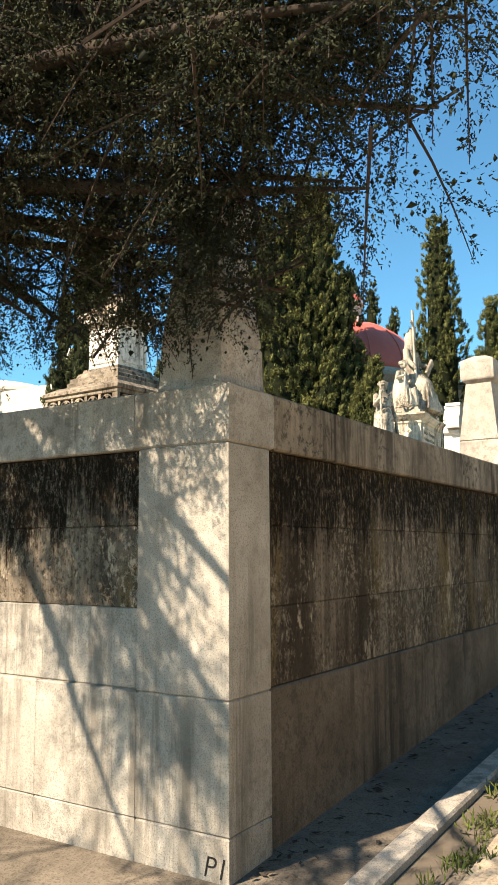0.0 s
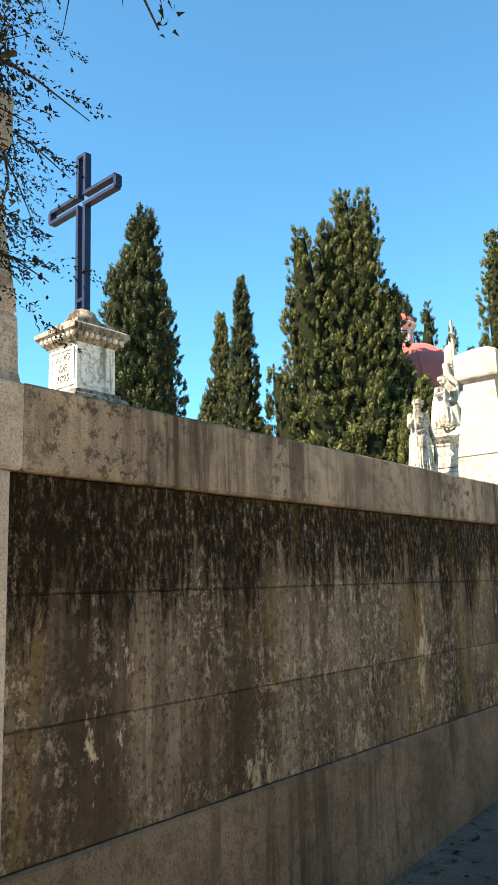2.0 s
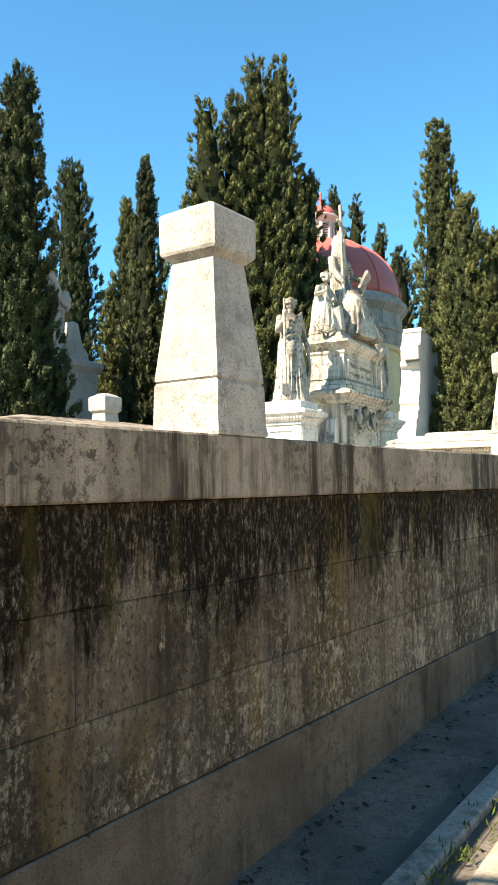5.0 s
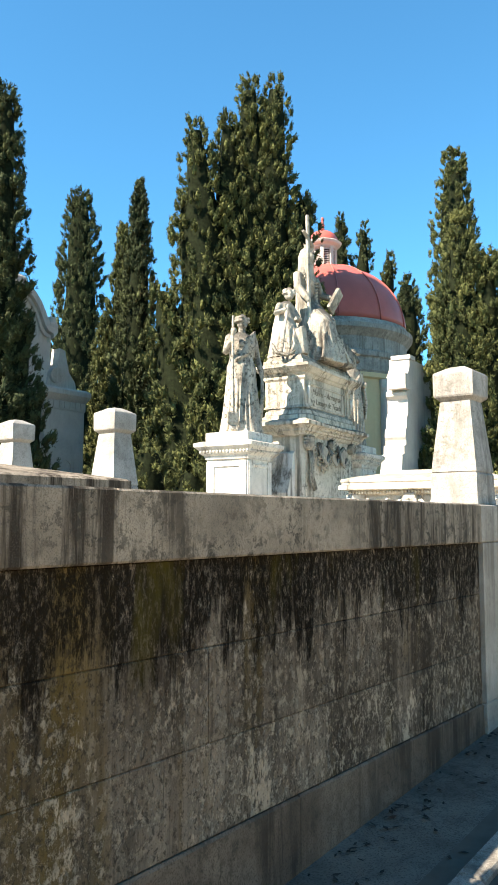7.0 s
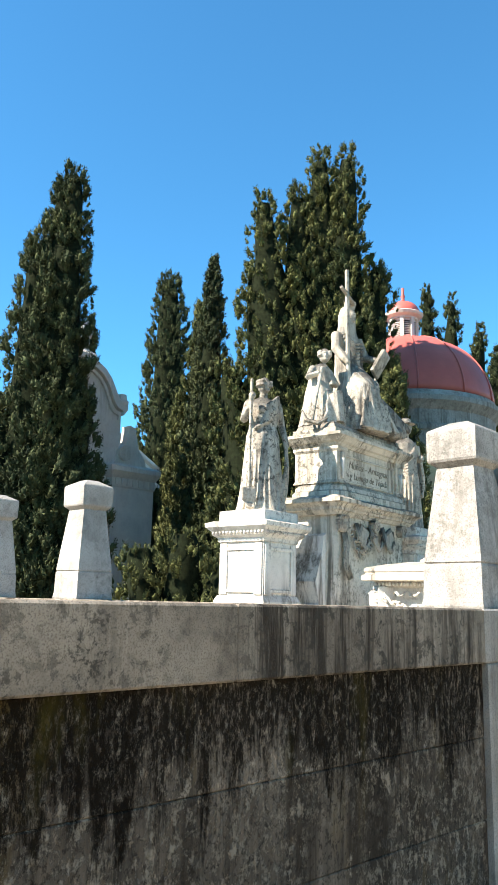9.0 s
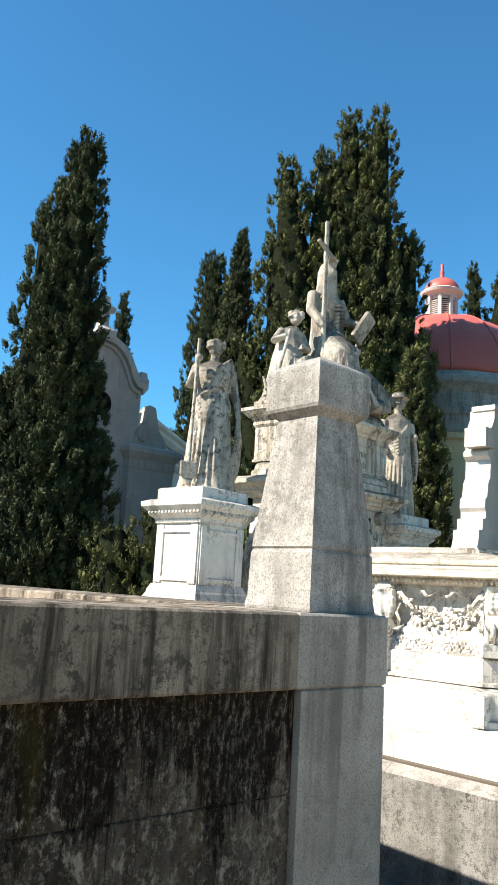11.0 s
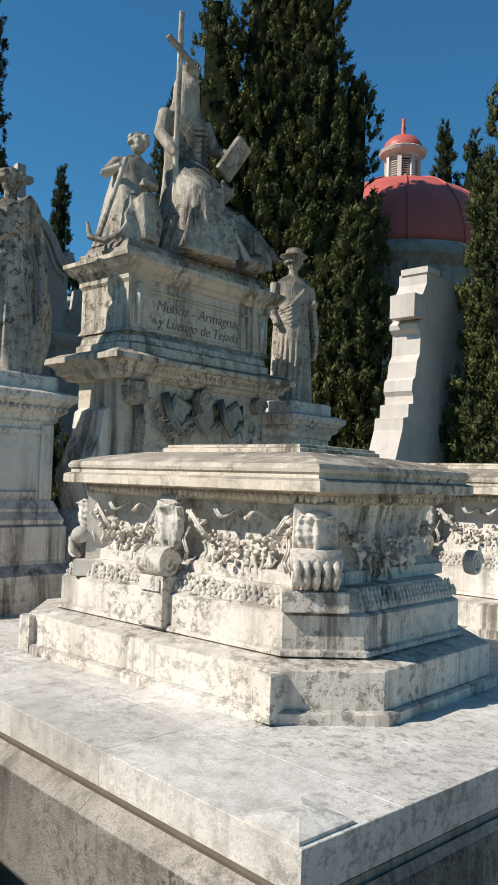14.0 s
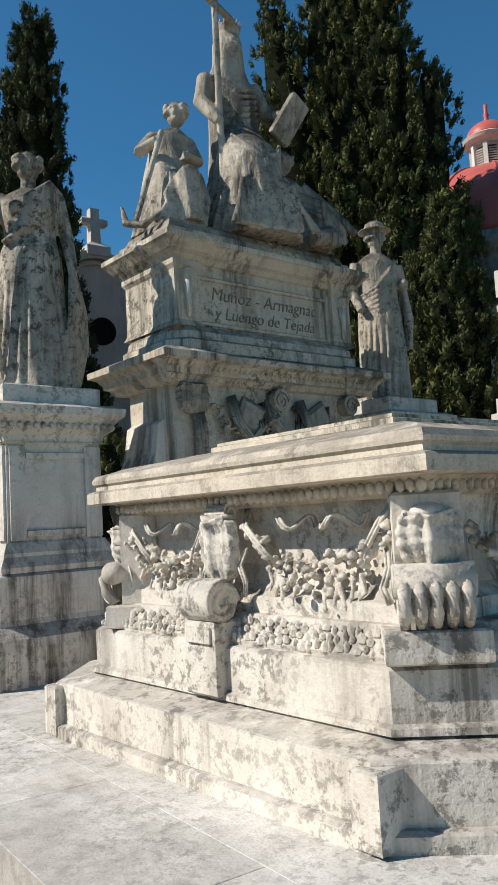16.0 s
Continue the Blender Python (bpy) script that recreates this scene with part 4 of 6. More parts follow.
zl = statue_pedestal(-4.22, 1.50, 1.65, "tall square marble pedestal with framed panels under a statue")
zr = statue_pedestal(-4.00, 4.80, 1.72, "square marble pedestal with moulded cornice, half hidden behind the sarcophagus")


def head(bm, p, r, hair=True, turn=0.0):
    p = Vector(p)
    ball(p, r, bm, 0.86, 0.80, 1.12, 2)
    f = Vector((math.cos(turn), math.sin(turn), 0))
    ball(p + f * r * 0.80 + Vector((0, 0, -0.05 * r)), r * 0.20, bm, 1, 1, 1.7, 1)
    ball(p + f * r * 0.55 + Vector((0, 0, -0.62 * r)), r * 0.36, bm, 1, 1, 0.8, 1)
    ball(p + f * r * 0.62 + Vector((0, 0, 0.32 * r)), r * 0.40, bm, 0.8, 1.4, 0.4, 1)
    if hair:
        for i in range(16):
            a = turn + 3.1416 + (i - 7.5) * 0.30
            for zz in (0.30, -0.15):
                ball(p + Vector((math.cos(a) * r * 0.86, math.sin(a) * r * 0.86, zz * r + 0.2 * r)), r * 0.26, bm, 1, 1, 1, 1)
        ball(p + Vector((-f.x, -f.y, 0.35)) * r * 0.95, r * 0.42, bm)


def standing_woman(bm):
    """A draped woman 1.65 m tall who leans on a spade; she looks along +x."""
    loft([(0, 0, 0.0, 0.27, 0.29, 0.10, 17, 0.3), (0, 0, 0.06, 0.25, 0.27, 0.10, 17, 0.3), (0, 0, 0.35, 0.205, 0.235, 0.075, 15, 0.4), (0, 0, 0.70, 0.185, 0.21, 0.05, 13, 0.5),
          (0, 0, 0.92, 0.165, 0.20, 0.04, 11, 0.7), (0, 0, 1.04, 0.135, 0.165, 0.03, 9, 1.0), (0.01, 0, 1.18, 0.135, 0.18, 0.03, 9, 1.6), (0, 0, 1.30, 0.115, 0.195, 0.02, 7, 2.0), (0, 0, 1.36, 0.075, 0.14, 0.0, 7, 2.0), (0, 0, 1.40, 0.05, 0.055, 0, 5, 0)], bm, 64)
    tube([(0, 0, 1.36), (0.01, 0, 1.46)], [0.055, 0.05], 10, bm)
    head(bm, (0.02, 0.0, 1.545), 0.10, True, 0.35)
    for s in (-1, 1):
        ball((0.105, s * 0.07, 1.22), 0.062, bm)
        ball((0, s * 0.18, 1.31), 0.062, bm)
    tube([(0, -0.19, 1.31), (0.05, -0.26, 1.10), (0.15, -0.24, 1.22), (0.18, -0.22, 1.34)], [0.055, 0.05, 0.042, 0.036], 10, bm)
    ball((0.18, -0.21, 1.37), 0.046, bm)
    tube([(0, 0.19, 1.30), (0.0, 0.24, 1.06), (0.06, 0.27, 0.88), (0.07, 0.28, 0.80)], [0.055, 0.047, 0.038, 0.034], 10, bm)
    tube([(0.24, -0.25, 0.10), (0.20, -0.235, 0.80), (0.17, -0.215, 1.58)], 0.019, 10, bm)
    bm2 = moulding([(-0.02, -0.085), (0.02, -0.085), (0.02, 0.085), (-0.02, 0.085)], [(-0.07, 0.02), (-0.002, 0.12), (0.0, 0.26)], None)
    bm2.transform(Matrix.Translation((0.24, -0.25, 0.0)))
    tmp = bpy.data.meshes.new("tmp")
    bm2.to_mesh(tmp)
    bm2.free()
    bm.from_mesh(tmp)
    bpy.data.meshes.remove(tmp)
    for i in range(7):
        o = i * 0.034
        tube([(0.13 - 0.01 * i, -0.16 + 0.02 * i, 0.98 + o * 0.5), (0.16, 0.0, 1.08 + o), (0.10, 0.15, 1.20 + o), (-0.02, 0.21, 1.28 + o * 0.4)], 0.021, 6, bm)
    for i in range(8):
        a = i / 7
        tube([(0.08 - 0.02 * a, 0.27 + 0.01 * a, 0.82), (0.11 - 0.13 * a, 0.27 + 0.06 * a, 0.55), (0.08 - 0.15 * a, 0.25 + 0.08 * a, 0.26 + 0.06 * (i % 3)), (0.04 - 0.12 * a, 0.22 + 0.05 * a, 0.05)], [0.02, 0.03, 0.036, 0.03], 6, bm)
    for i in range(11):
        a = -1.2 + i * 0.25
        tube([(0.135 * math.cos(a), 0.17 * math.sin(a), 1.0), (0.195 * math.cos(a), 0.215 * math.sin(a), 0.55), (0.255 * math.cos(a), 0.28 * math.sin(a), 0.03)], [0.010, 0.017, 0.022], 6, bm)


def standing_youth(bm):
    """A draped youth with a brimmed hat, a wrap slung from one shoulder."""
    loft([(0, 0, 0.0, 0.22, 0.24, 0.10, 13, 0.2), (0, 0, 0.30, 0.185, 0.20, 0.07, 11, 0.4), (0, 0, 0.75, 0.175, 0.20, 0.045, 11, 0.8), (0, 0, 0.98, 0.145, 0.18, 0.04, 9, 1.2),
          (0, 0, 1.14, 0.13, 0.185, 0.02, 7, 1.5), (0, 0, 1.28, 0.11, 0.20, 0.01, 5, 2), (0, 0, 1.35, 0.07, 0.13, 0, 5, 2), (0, 0, 1.39, 0.05, 0.055, 0, 5, 0)], bm, 56)
    tube([(0, 0, 1.34), (0.01, 0, 1.44)], [0.055, 0.05], 10, bm)
    head(bm, (0.02, 0.0, 1.52), 0.095, True, 0.5)
    lathe([(0.15, 1.585), (0.155, 1.595), (0.095, 1.615), (0.085, 1.66), (0.05, 1.685)], 20, bm, (0.01, 0))
    tube([(0, -0.20, 1.28), (-0.01, -0.25, 1.02), (0.10, -0.22, 0.82)], [0.058, 0.05, 0.036], 10, bm)
    tube([(0, 0.20, 1.28), (-0.02, 0.26, 1.06), (0.10, 0.20, 1.06)], [0.058, 0.05, 0.045], 10, bm)
    ball((0.13, 0.19, 1.07), 0.05, bm)
    for i in range(7):
        o = i * 0.045
        tube([(0.02, 0.17, 1.33 - o * 0.2), (0.14, 0.06, 1.18 - o), (0.15, -0.08, 1.03 - o), (0.02, -0.20, 0.96 - o * 0.8)], 0.020, 6, bm)
    for i in range(5):
        tube([(0.10 - 0.03 * i, 0.21 + 0.01 * i, 1.04), (0.10 - 0.04 * i, 0.25, 0.75), (0.07 - 0.04 * i, 0.25, 0.48 + 0.05 * (i % 2))], [0.026, 0.034, 0.022], 6, bm)
    for i in range(9):
        a = -1.1 + i * 0.27
        tube([(0.15 * math.cos(a), 0.18 * math.sin(a), 0.9), (0.19 * math.cos(a - 0.1), 0.21 * math.sin(a - 0.1), 0.45), (0.22 * math.cos(a - 0.3), 0.24 * math.sin(a - 0.3), 0.03)], [0.012, 0.018, 0.022], 6, bm)


def seated_group(bm):
    """A hooded seated woman with a tall cross and a tablet, a kneeling figure with an anchor beside her and a reclining one at her feet."""
    loft([(0.08, 0.05, 0.0, 0.34, 0.40, 0.09, 17, 0.4), (0.08, 0.05, 0.25, 0.30, 0.33, 0.08, 15, 0.6), (0.06, 0.06, 0.55, 0.28, 0.27, 0.06, 13, 0.9), (0.03, 0.07, 0.80, 0.25, 0.25, 0.05, 11, 1.2),
          (-0.03, 0.05, 0.98, 0.17, 0.21, 0.04, 9, 1.6), (-0.06, 0.04, 1.18, 0.14, 0.19, 0.03, 7, 2), (-0.06, 0.04, 1.38, 0.13, 0.21, 0.02, 7, 2.4), (-0.05, 0.04, 1.52, 0.09, 0.15, 0.02, 5, 2.4), (-0.04, 0.04, 1.60, 0.065, 0.07, 0, 5, 0)], bm, 64)
    head(bm, (0.0, 0.04, 1.71), 0.105, False, 0.15)
    loft([(-0.06, 0.04, 1.40, 0.12, 0.16, 0.04, 7, 1), (-0.05, 0.04, 1.58, 0.11, 0.135, 0.03, 7, 1), (-0.05, 0.04, 1.74, 0.115, 0.125, 0.02, 7, 1), (-0.04, 0.04, 1.84, 0.09, 0.095, 0.02, 7, 1), (-0.03, 0.04, 1.88, 0.04, 0.04, 0, 7, 1)], bm, 32)
    for i in range(9):
        a = -1.4 + i * 0.35
        tube([(-0.02 + 0.07 * math.cos(a), 0.04 + 0.08 * math.sin(a), 1.84), (-0.02 + 0.11 * math.cos(a), 0.04 + 0.12 * math.sin(a), 1.93)], [0.016, 0.006], 5, bm)
    loft([(0.20, 0.06, 0.0, 0.33, 0.37, 0.07, 19, 0.2), (0.20, 0.06, 0.12, 0.31, 0.34, 0.075, 19, 0.3), (0.21, 0.05, 0.38, 0.26, 0.28, 0.07, 17, 0.5), (0.20, 0.05, 0.58, 0.235, 0.25, 0.045, 15, 0.8),
          (0.17, 0.05, 0.74, 0.20, 0.23, 0.03, 13, 1.1), (0.10, 0.05, 0.86, 0.15, 0.20, 0.025, 11, 1.3), (0.02, 0.05, 0.96, 0.13, 0.19, 0.02, 9, 1.5)], bm, 72)
    for i in range(7):
        o = i * 0.055
        tube([(0.30 - 0.02 * i, -0.16 + o * 0.2, 0.80 - o * 0.6), (0.41 - 0.01 * i, 0.02 + o * 0.3, 0.62 - o), (0.37, 0.20, 0.66 - o * 0.8), (0.22, 0.31, 0.82 - o * 0.5)], [0.016, 0.024, 0.024, 0.016], 6, bm)
    tube([(-0.05, -0.17, 1.42), (0.02, -0.25, 1.18), (0.14, -0.21, 1.02), (0.18, -0.18, 0.95)], [0.075, 0.07, 0.055, 0.04], 10, bm)
    tube([(-0.05, 0.24, 1.42), (0.02, 0.33, 1.16), (0.18, 0.38, 1.10)], [0.075, 0.065, 0.05], 10, bm)
    # cross and tablet
    tube([(0.22, -0.20, 0.02), (0.16, -0.17, 1.20), (0.12, -0.14, 2.32)], 0.034, 4, bm)
    tube([(0.16, -0.30, 2.02), (0.10, 0.03, 1.86)], 0.034, 4, bm)
    tab = box(-0.03, -0.10, -0.20, 0.03, 0.10, 0.20, 0.008)
    tab.transform(pose(0.22, 0.42, 1.06, -28, 15, 10))
    # kneeling figure with the anchor
    loft([(0.06, -0.62, 0.0, 0.24, 0.24, 0.10, 13, 0.5), (0.05, -0.60, 0.25, 0.21, 0.20, 0.09, 11, 0.8), (0.02, -0.57, 0.50, 0.17, 0.18, 0.07, 9, 1.3), (0.0, -0.54, 0.70, 0.12, 0.16, 0.04, 7, 1.6), (0.0, -0.52, 0.84, 0.10, 0.15, 0.02, 7, 1.6), (0.01, -0.50, 0.90, 0.05, 0.06, 0, 5, 0)], bm, 48)
    head(bm, (0.03, -0.48, 1.02), 0.095, True, -0.6)
    tube([(0.0, -0.66, 0.82), (0.05, -0.80, 0.66), (0.16, -0.70, 0.72)], [0.055, 0.048, 0.038], 10, bm)
    tube([(0.0, -0.38, 0.82), (0.12, -0.36, 0.62), (0.20, -0.50, 0.62)], [0.055, 0.048, 0.038], 10, bm)
    tube([(0.10, -0.55, 0.30), (0.28, -0.52, 0.42), (0.30, -0.52, 0.05)], [0.12, 0.10, 0.10], 10, bm)
    tube([(0.26, -0.94, 0.0), (0.20, -0.78, 0.45), (0.16, -0.66, 0.80)], 0.022, 8, bm)
    tube([(0.12, -0.98, 0.18), (0.22, -0.99, 0.02), (0.34, -0.90, -0.02), (0.42, -0.80, 0.06)], [0.012, 0.03, 0.03, 0.012], 8, bm)
    # reclining figure
    loft([(0.0, 0.62, 0.0, 0.24, 0.22, 0.09, 11, 0.2), (-0.02, 0.58, 0.22, 0.20, 0.18, 0.07, 9, 0.5), (-0.04, 0.52, 0.45, 0.14, 0.15, 0.04, 7, 1), (-0.04, 0.50, 0.62, 0.11, 0.14, 0.02, 7, 1), (-0.03, 0.49, 0.68, 0.05, 0.06, 0, 5, 0)], bm, 48)
    head(bm, (0.0, 0.47, 0.80), 0.095, True, 0.2)
    tube([(0.02, 0.64, 0.60), (0.16, 0.76, 0.40), (0.28, 0.86, 0.22), (0.32, 0.92, 0.14)], [0.05, 0.045, 0.04, 0.03], 10, bm)
    tube([(0.0, 0.60, 0.16), (0.18, 0.80, 0.16), (0.30, 0.66, 0.08), (0.32, 0.50, 0.06)], [0.13, 0.11, 0.09, 0.07], 10, bm)
    for i in range(26):
        rng = random.Random(i)
        y0 = rng.uniform(-0.25, 0.3)
        tube([(0.36, y0 * 0.6, 0.55 - 0.3 * rng.random()), (0.44, y0 * 0.9 + rng.uniform(-0.06, 0.06), 0.40), (0.50, y0 * 1.3 + rng.uniform(-0.1, 0.1), 0.02)], [0.010, 0.018, 0.024], 6, bm)
    for i in range(16):
        rng = random.Random(100 + i)
        y0 = rng.uniform(-0.72, -0.42)
        tube([(0.22, y0 * 0.9, 0.48), (0.30, y0 + rng.uniform(-0.08, 0.08), 0.25), (0.33, y0 * 1.1 + rng.uniform(-0.1, 0.1), 0.02)], [0.014, 0.02, 0.022], 6, bm)
    for i in range(12):
        rng = random.Random(200 + i)
        z = 0.05 + i * 0.022
        tube([(0.05, 0.56, z + 0.25), (0.26, 0.66 + rng.uniform(-0.04, 0.04), z + 0.1), (0.32, 0.80 + rng.uniform(-0.06, 0.06), z * 0.5)], [0.014, 0.02, 0.018], 6, bm)
    for i in range(8):
        o = i * 0.05
        tube([(0.05, -0.15 + o * 0.3, 1.42 - o), (0.12, 0.02, 1.28 - o), (0.08, 0.22, 1.34 - o)], 0.018, 6, bm)
    tmp = bpy.data.meshes.new("tmp")
    tab.to_mesh(tmp)
    tab.free()
    bm.from_mesh(tmp)
    bpy.data.meshes.remove(tmp)


def statue(name, build, m, label, voxel):
    g = bmesh.new()
    build(g)
    bmesh.ops.recalc_face_normals(g, faces=g.faces)
    ob = part(name, g, STATUE)
    ob.matrix_world = m
    return carved(tagged(ob, label, "statue", "tomb statues"), voxel, 0)


statue("statue", standing_woman, TO @ pose(-4.20, 1.52, zl - 0.004, 0, 0, -32), "weathered marble statue of a draped figure leaning on a spade", 0.009)
statue("statue", standing_youth, TO @ pose(-3.98, 4.80, zr - 0.004, 0, 0, -25), "weathered marble statue of a draped figure in a brimmed hat", 0.009)
statue("seated_statue", seated_group, TO @ pose(-4.00, 3.16, MZ + 2.978, 0, 0, -12), "weathered marble group of seated figures with a tall cross", 0.011)

# ---- stele with scrolled buttress ----
stele = thing("scrolled_stele", pose(-6.45, 20.85, 0.9, 0, 0, 6), "grey stone stele with a stepped scrolled side and pyramid studs", "gravestone")
outline = [(-1.35, 0.0), (-1.35, 1.9), (-1.22, 2.0), (-0.98, 2.35), (-0.95, 2.5), (-0.75, 2.52), (-0.74, 2.68), (-0.55, 2.70), (-0.55, 2.80), (-0.62, 2.86), (-0.58, 3.0), (-0.48, 3.04), (-0.42, 3.25), (-0.30, 3.35), (-0.28, 3.62),
           (-0.42, 3.68), (-0.44, 3.74), (-0.30, 3.80), (-0.30, 4.02), (-0.36, 4.06), (-0.30, 4.12), (-0.22, 4.14), (-0.05, 4.30), (-0.05, 4.45), (2.3, 4.45), (2.3, 0.0)]
outline = [(y * 0.55 + 0.15, z) for y, z in outline]
part("slab", prism(outline, -0.30, 0.12), SHADY, stele)
part("stud_block", moulding(rect(-0.20, -0.24, 0.16, 0.04), [(0, 3.80), (0, 4.10)]), SHADY, stele)
part("top_block", moulding(rect(-0.26, 0.10, 0.14, 0.42), [(0, 4.44), (0, 4.52), (-0.03, 4.53)]), SHADY, stele)

# ---- domed mausoleum ----
DX, DY = -13.65, 29.7
dome = thing("domed_mausoleum", pose(DX, DY, 1.0), "ochre round mausoleum under a ribbed red metal dome", "mausoleum")
R, DZ = 2.78, 7.45
part("drum", lathe([(R - 0.1, 0), (R - 0.1, 5.55), (R, 5.6), (R, 5.75)], 48), OCHRE, dome, "ochre stuccoed drum")
part("cornice", lathe([(R, 5.74), (R + 0.04, 5.8), (R + 0.04, 6.2), (R + 0.10, 6.25), (R + 0.10, 6.4), (R + 0.02, 6.45), (R + 0.02, 6.85), (R + 0.10, 6.95), (R + 0.22, 7.1), (R + 0.22, 7.25), (R + 0.10, 7.3), (R + 0.05, 7.44)], 48), GRANITE, dome, "grey moulded cornice")
part("dome_shell", lathe([((R + 0.02) * math.cos(a) ** 0.94 if a < 1.5 else 0.1, DZ + 2.36 * math.sin(a)) for a in [i * 0.0745 for i in range(0, 21)]], 64), ROOF_RED, dome, "dull red painted metal dome", smooth=True)
for k in range(12):
    a0 = k * 6.28318 / 12 + 0.2
    part("rib", tube([((R + 0.035) * math.cos(a) ** 0.94 * math.cos(a0), (R + 0.035) * math.cos(a) ** 0.94 * math.sin(a0), DZ + 2.375 * math.sin(a)) for a in [i * 0.1 for i in range(0, 15)]], 0.028, 6), ROOF_RED, dome, smooth=True)
lantern = part("lantern_drum", lathe([(0.56, DZ + 2.22), (0.56, DZ + 2.32), (0.46, DZ + 2.34), (0.40, DZ + 2.36), (0.40, DZ + 3.05)], 24), RENDERED, dome)
for k in range(8):
    a0 = k * 6.28318 / 8 + 0.1
    m = pose(0, 0, 0, 0, 0, math.degrees(a0))
    part("louvre_opening", moulding(rect(0.36, -0.10, 0.412, 0.10), [(0, DZ + 2.42), (0, DZ + 2.95)]), DARK, lantern).matrix_local = m
    for j in range(8):
        part("louvre", box(0.40, -0.10, DZ + 2.44 + j * 0.062, 0.43, 0.10, DZ + 2.47 + j * 0.062, 0.003), SHADY, lantern).matrix_local = m
    part("lantern_pilaster", box(0.38, -0.055, DZ + 2.34, 0.49, 0.055, DZ + 3.04, 0.006), RENDERED, lantern).matrix_local = pose(0, 0, 0, 0, 0, math.degrees(a0) + 22.5)
part("lantern_cornice", lathe([(0.46, DZ + 3.04), (0.48, DZ + 3.10), (0.62, DZ + 3.16), (0.66, DZ + 3.24), (0.60, DZ + 3.28)], 32), RENDERED, dome)
part("lantern_cap", lathe([(0.55 * math.cos(i * 0.13), DZ + 3.27 + 0.46 * math.sin(i * 0.13)) for i in range(12)], 32), ROOF_RED, dome, smooth=True)
part("finial", lathe([(0.10, DZ + 3.70), (0.07, DZ + 3.80), (0.05, DZ + 3.84), (0.08, DZ + 3.92), (0.045, DZ + 4.0), (0.05, DZ + 4.2), (0.02, DZ + 4.22)], 12), ROOF_RED, dome, smooth=True)
for k in range(8):
    a0 = k * 6.28318 / 8 - 0.25
    col = part("half_column", lathe([(0.20, 0.6), (0.20, 0.8), (0.16, 0.85), (0.15, 5.2), (0.19, 5.3), (0.19, 5.55)], 12), SHADY, dome, "fluted grey half column")
    col.matrix_local = pose((R - 0.04) * math.cos(a0), (R - 0.04) * math.sin(a0), 0)

# ---- chapel behind the cypress ----
chap = thing("chapel", pose(-19.8, 21.5, 0.9), "grey stone chapel with a curved bell gable and iron gate", "chapel")
bell = [(1.62, 7.25), (1.62, 7.40), (1.40, 7.46), (1.24, 7.62), (1.12, 7.85), (0.95, 8.15), (0.70, 8.42), (0.40, 8.58), (0.0, 8.64)]
bell = bell + [(-y, z) for y, z in bell[-2::-1]]
arch = [(0.62 * math.cos(i * 0.31416), 3.5 + 0.62 * math.sin(i * 0.31416)) for i in range(11)]
gable = [(-1.5, 0), (-1.5, 7.2)] + [(y * 0.97, z - 0.08) for y, z in bell[::-1]] + [(1.5, 7.2), (1.5, 0), (0.62, 0)] + arch + [(-0.62, 0)]
part("front_wall", prism(gable, -0.3, 0.0), SHADY, chap)
part("body", box(-5, -1.45, 0, -0.31, 1.45, 6.6, 0.02), SHADY, chap)
part("gable_moulding", prism(bell + [(y * 0.90, z - 0.20) for y, z in bell[::-1]], -0.34, 0.20), SHADY, chap)
part("gable_fillet", prism([(y * 0.88, z - 0.25) for y, z in bell] + [(y * 0.83, z - 0.34) for y, z in bell[::-1]], -0.02, 0.10), SHADY, chap)
part("door_hood", prism([(0.95 * math.cos(i * 0.31416), 3.5 + 0.95 * math.sin(i * 0.31416)) for i in range(11)] + [(0.70 * math.cos(i * 0.31416), 3.5 + 0.70 * math.sin(i * 0.31416)) for i in range(10, -1, -1)], -0.02, 0.14), SHADY, chap)
part("door_lintel", box(-0.60, -0.80, 3.05, 0.10, 0.80, 3.25, 0.01), SHADY, chap)
for z in (4.7, 5.6, 6.5):
    part("string_course", box(-0.02, -1.49, z, 0.012, 1.49, z + 0.05, 0.003), SHADY, chap)
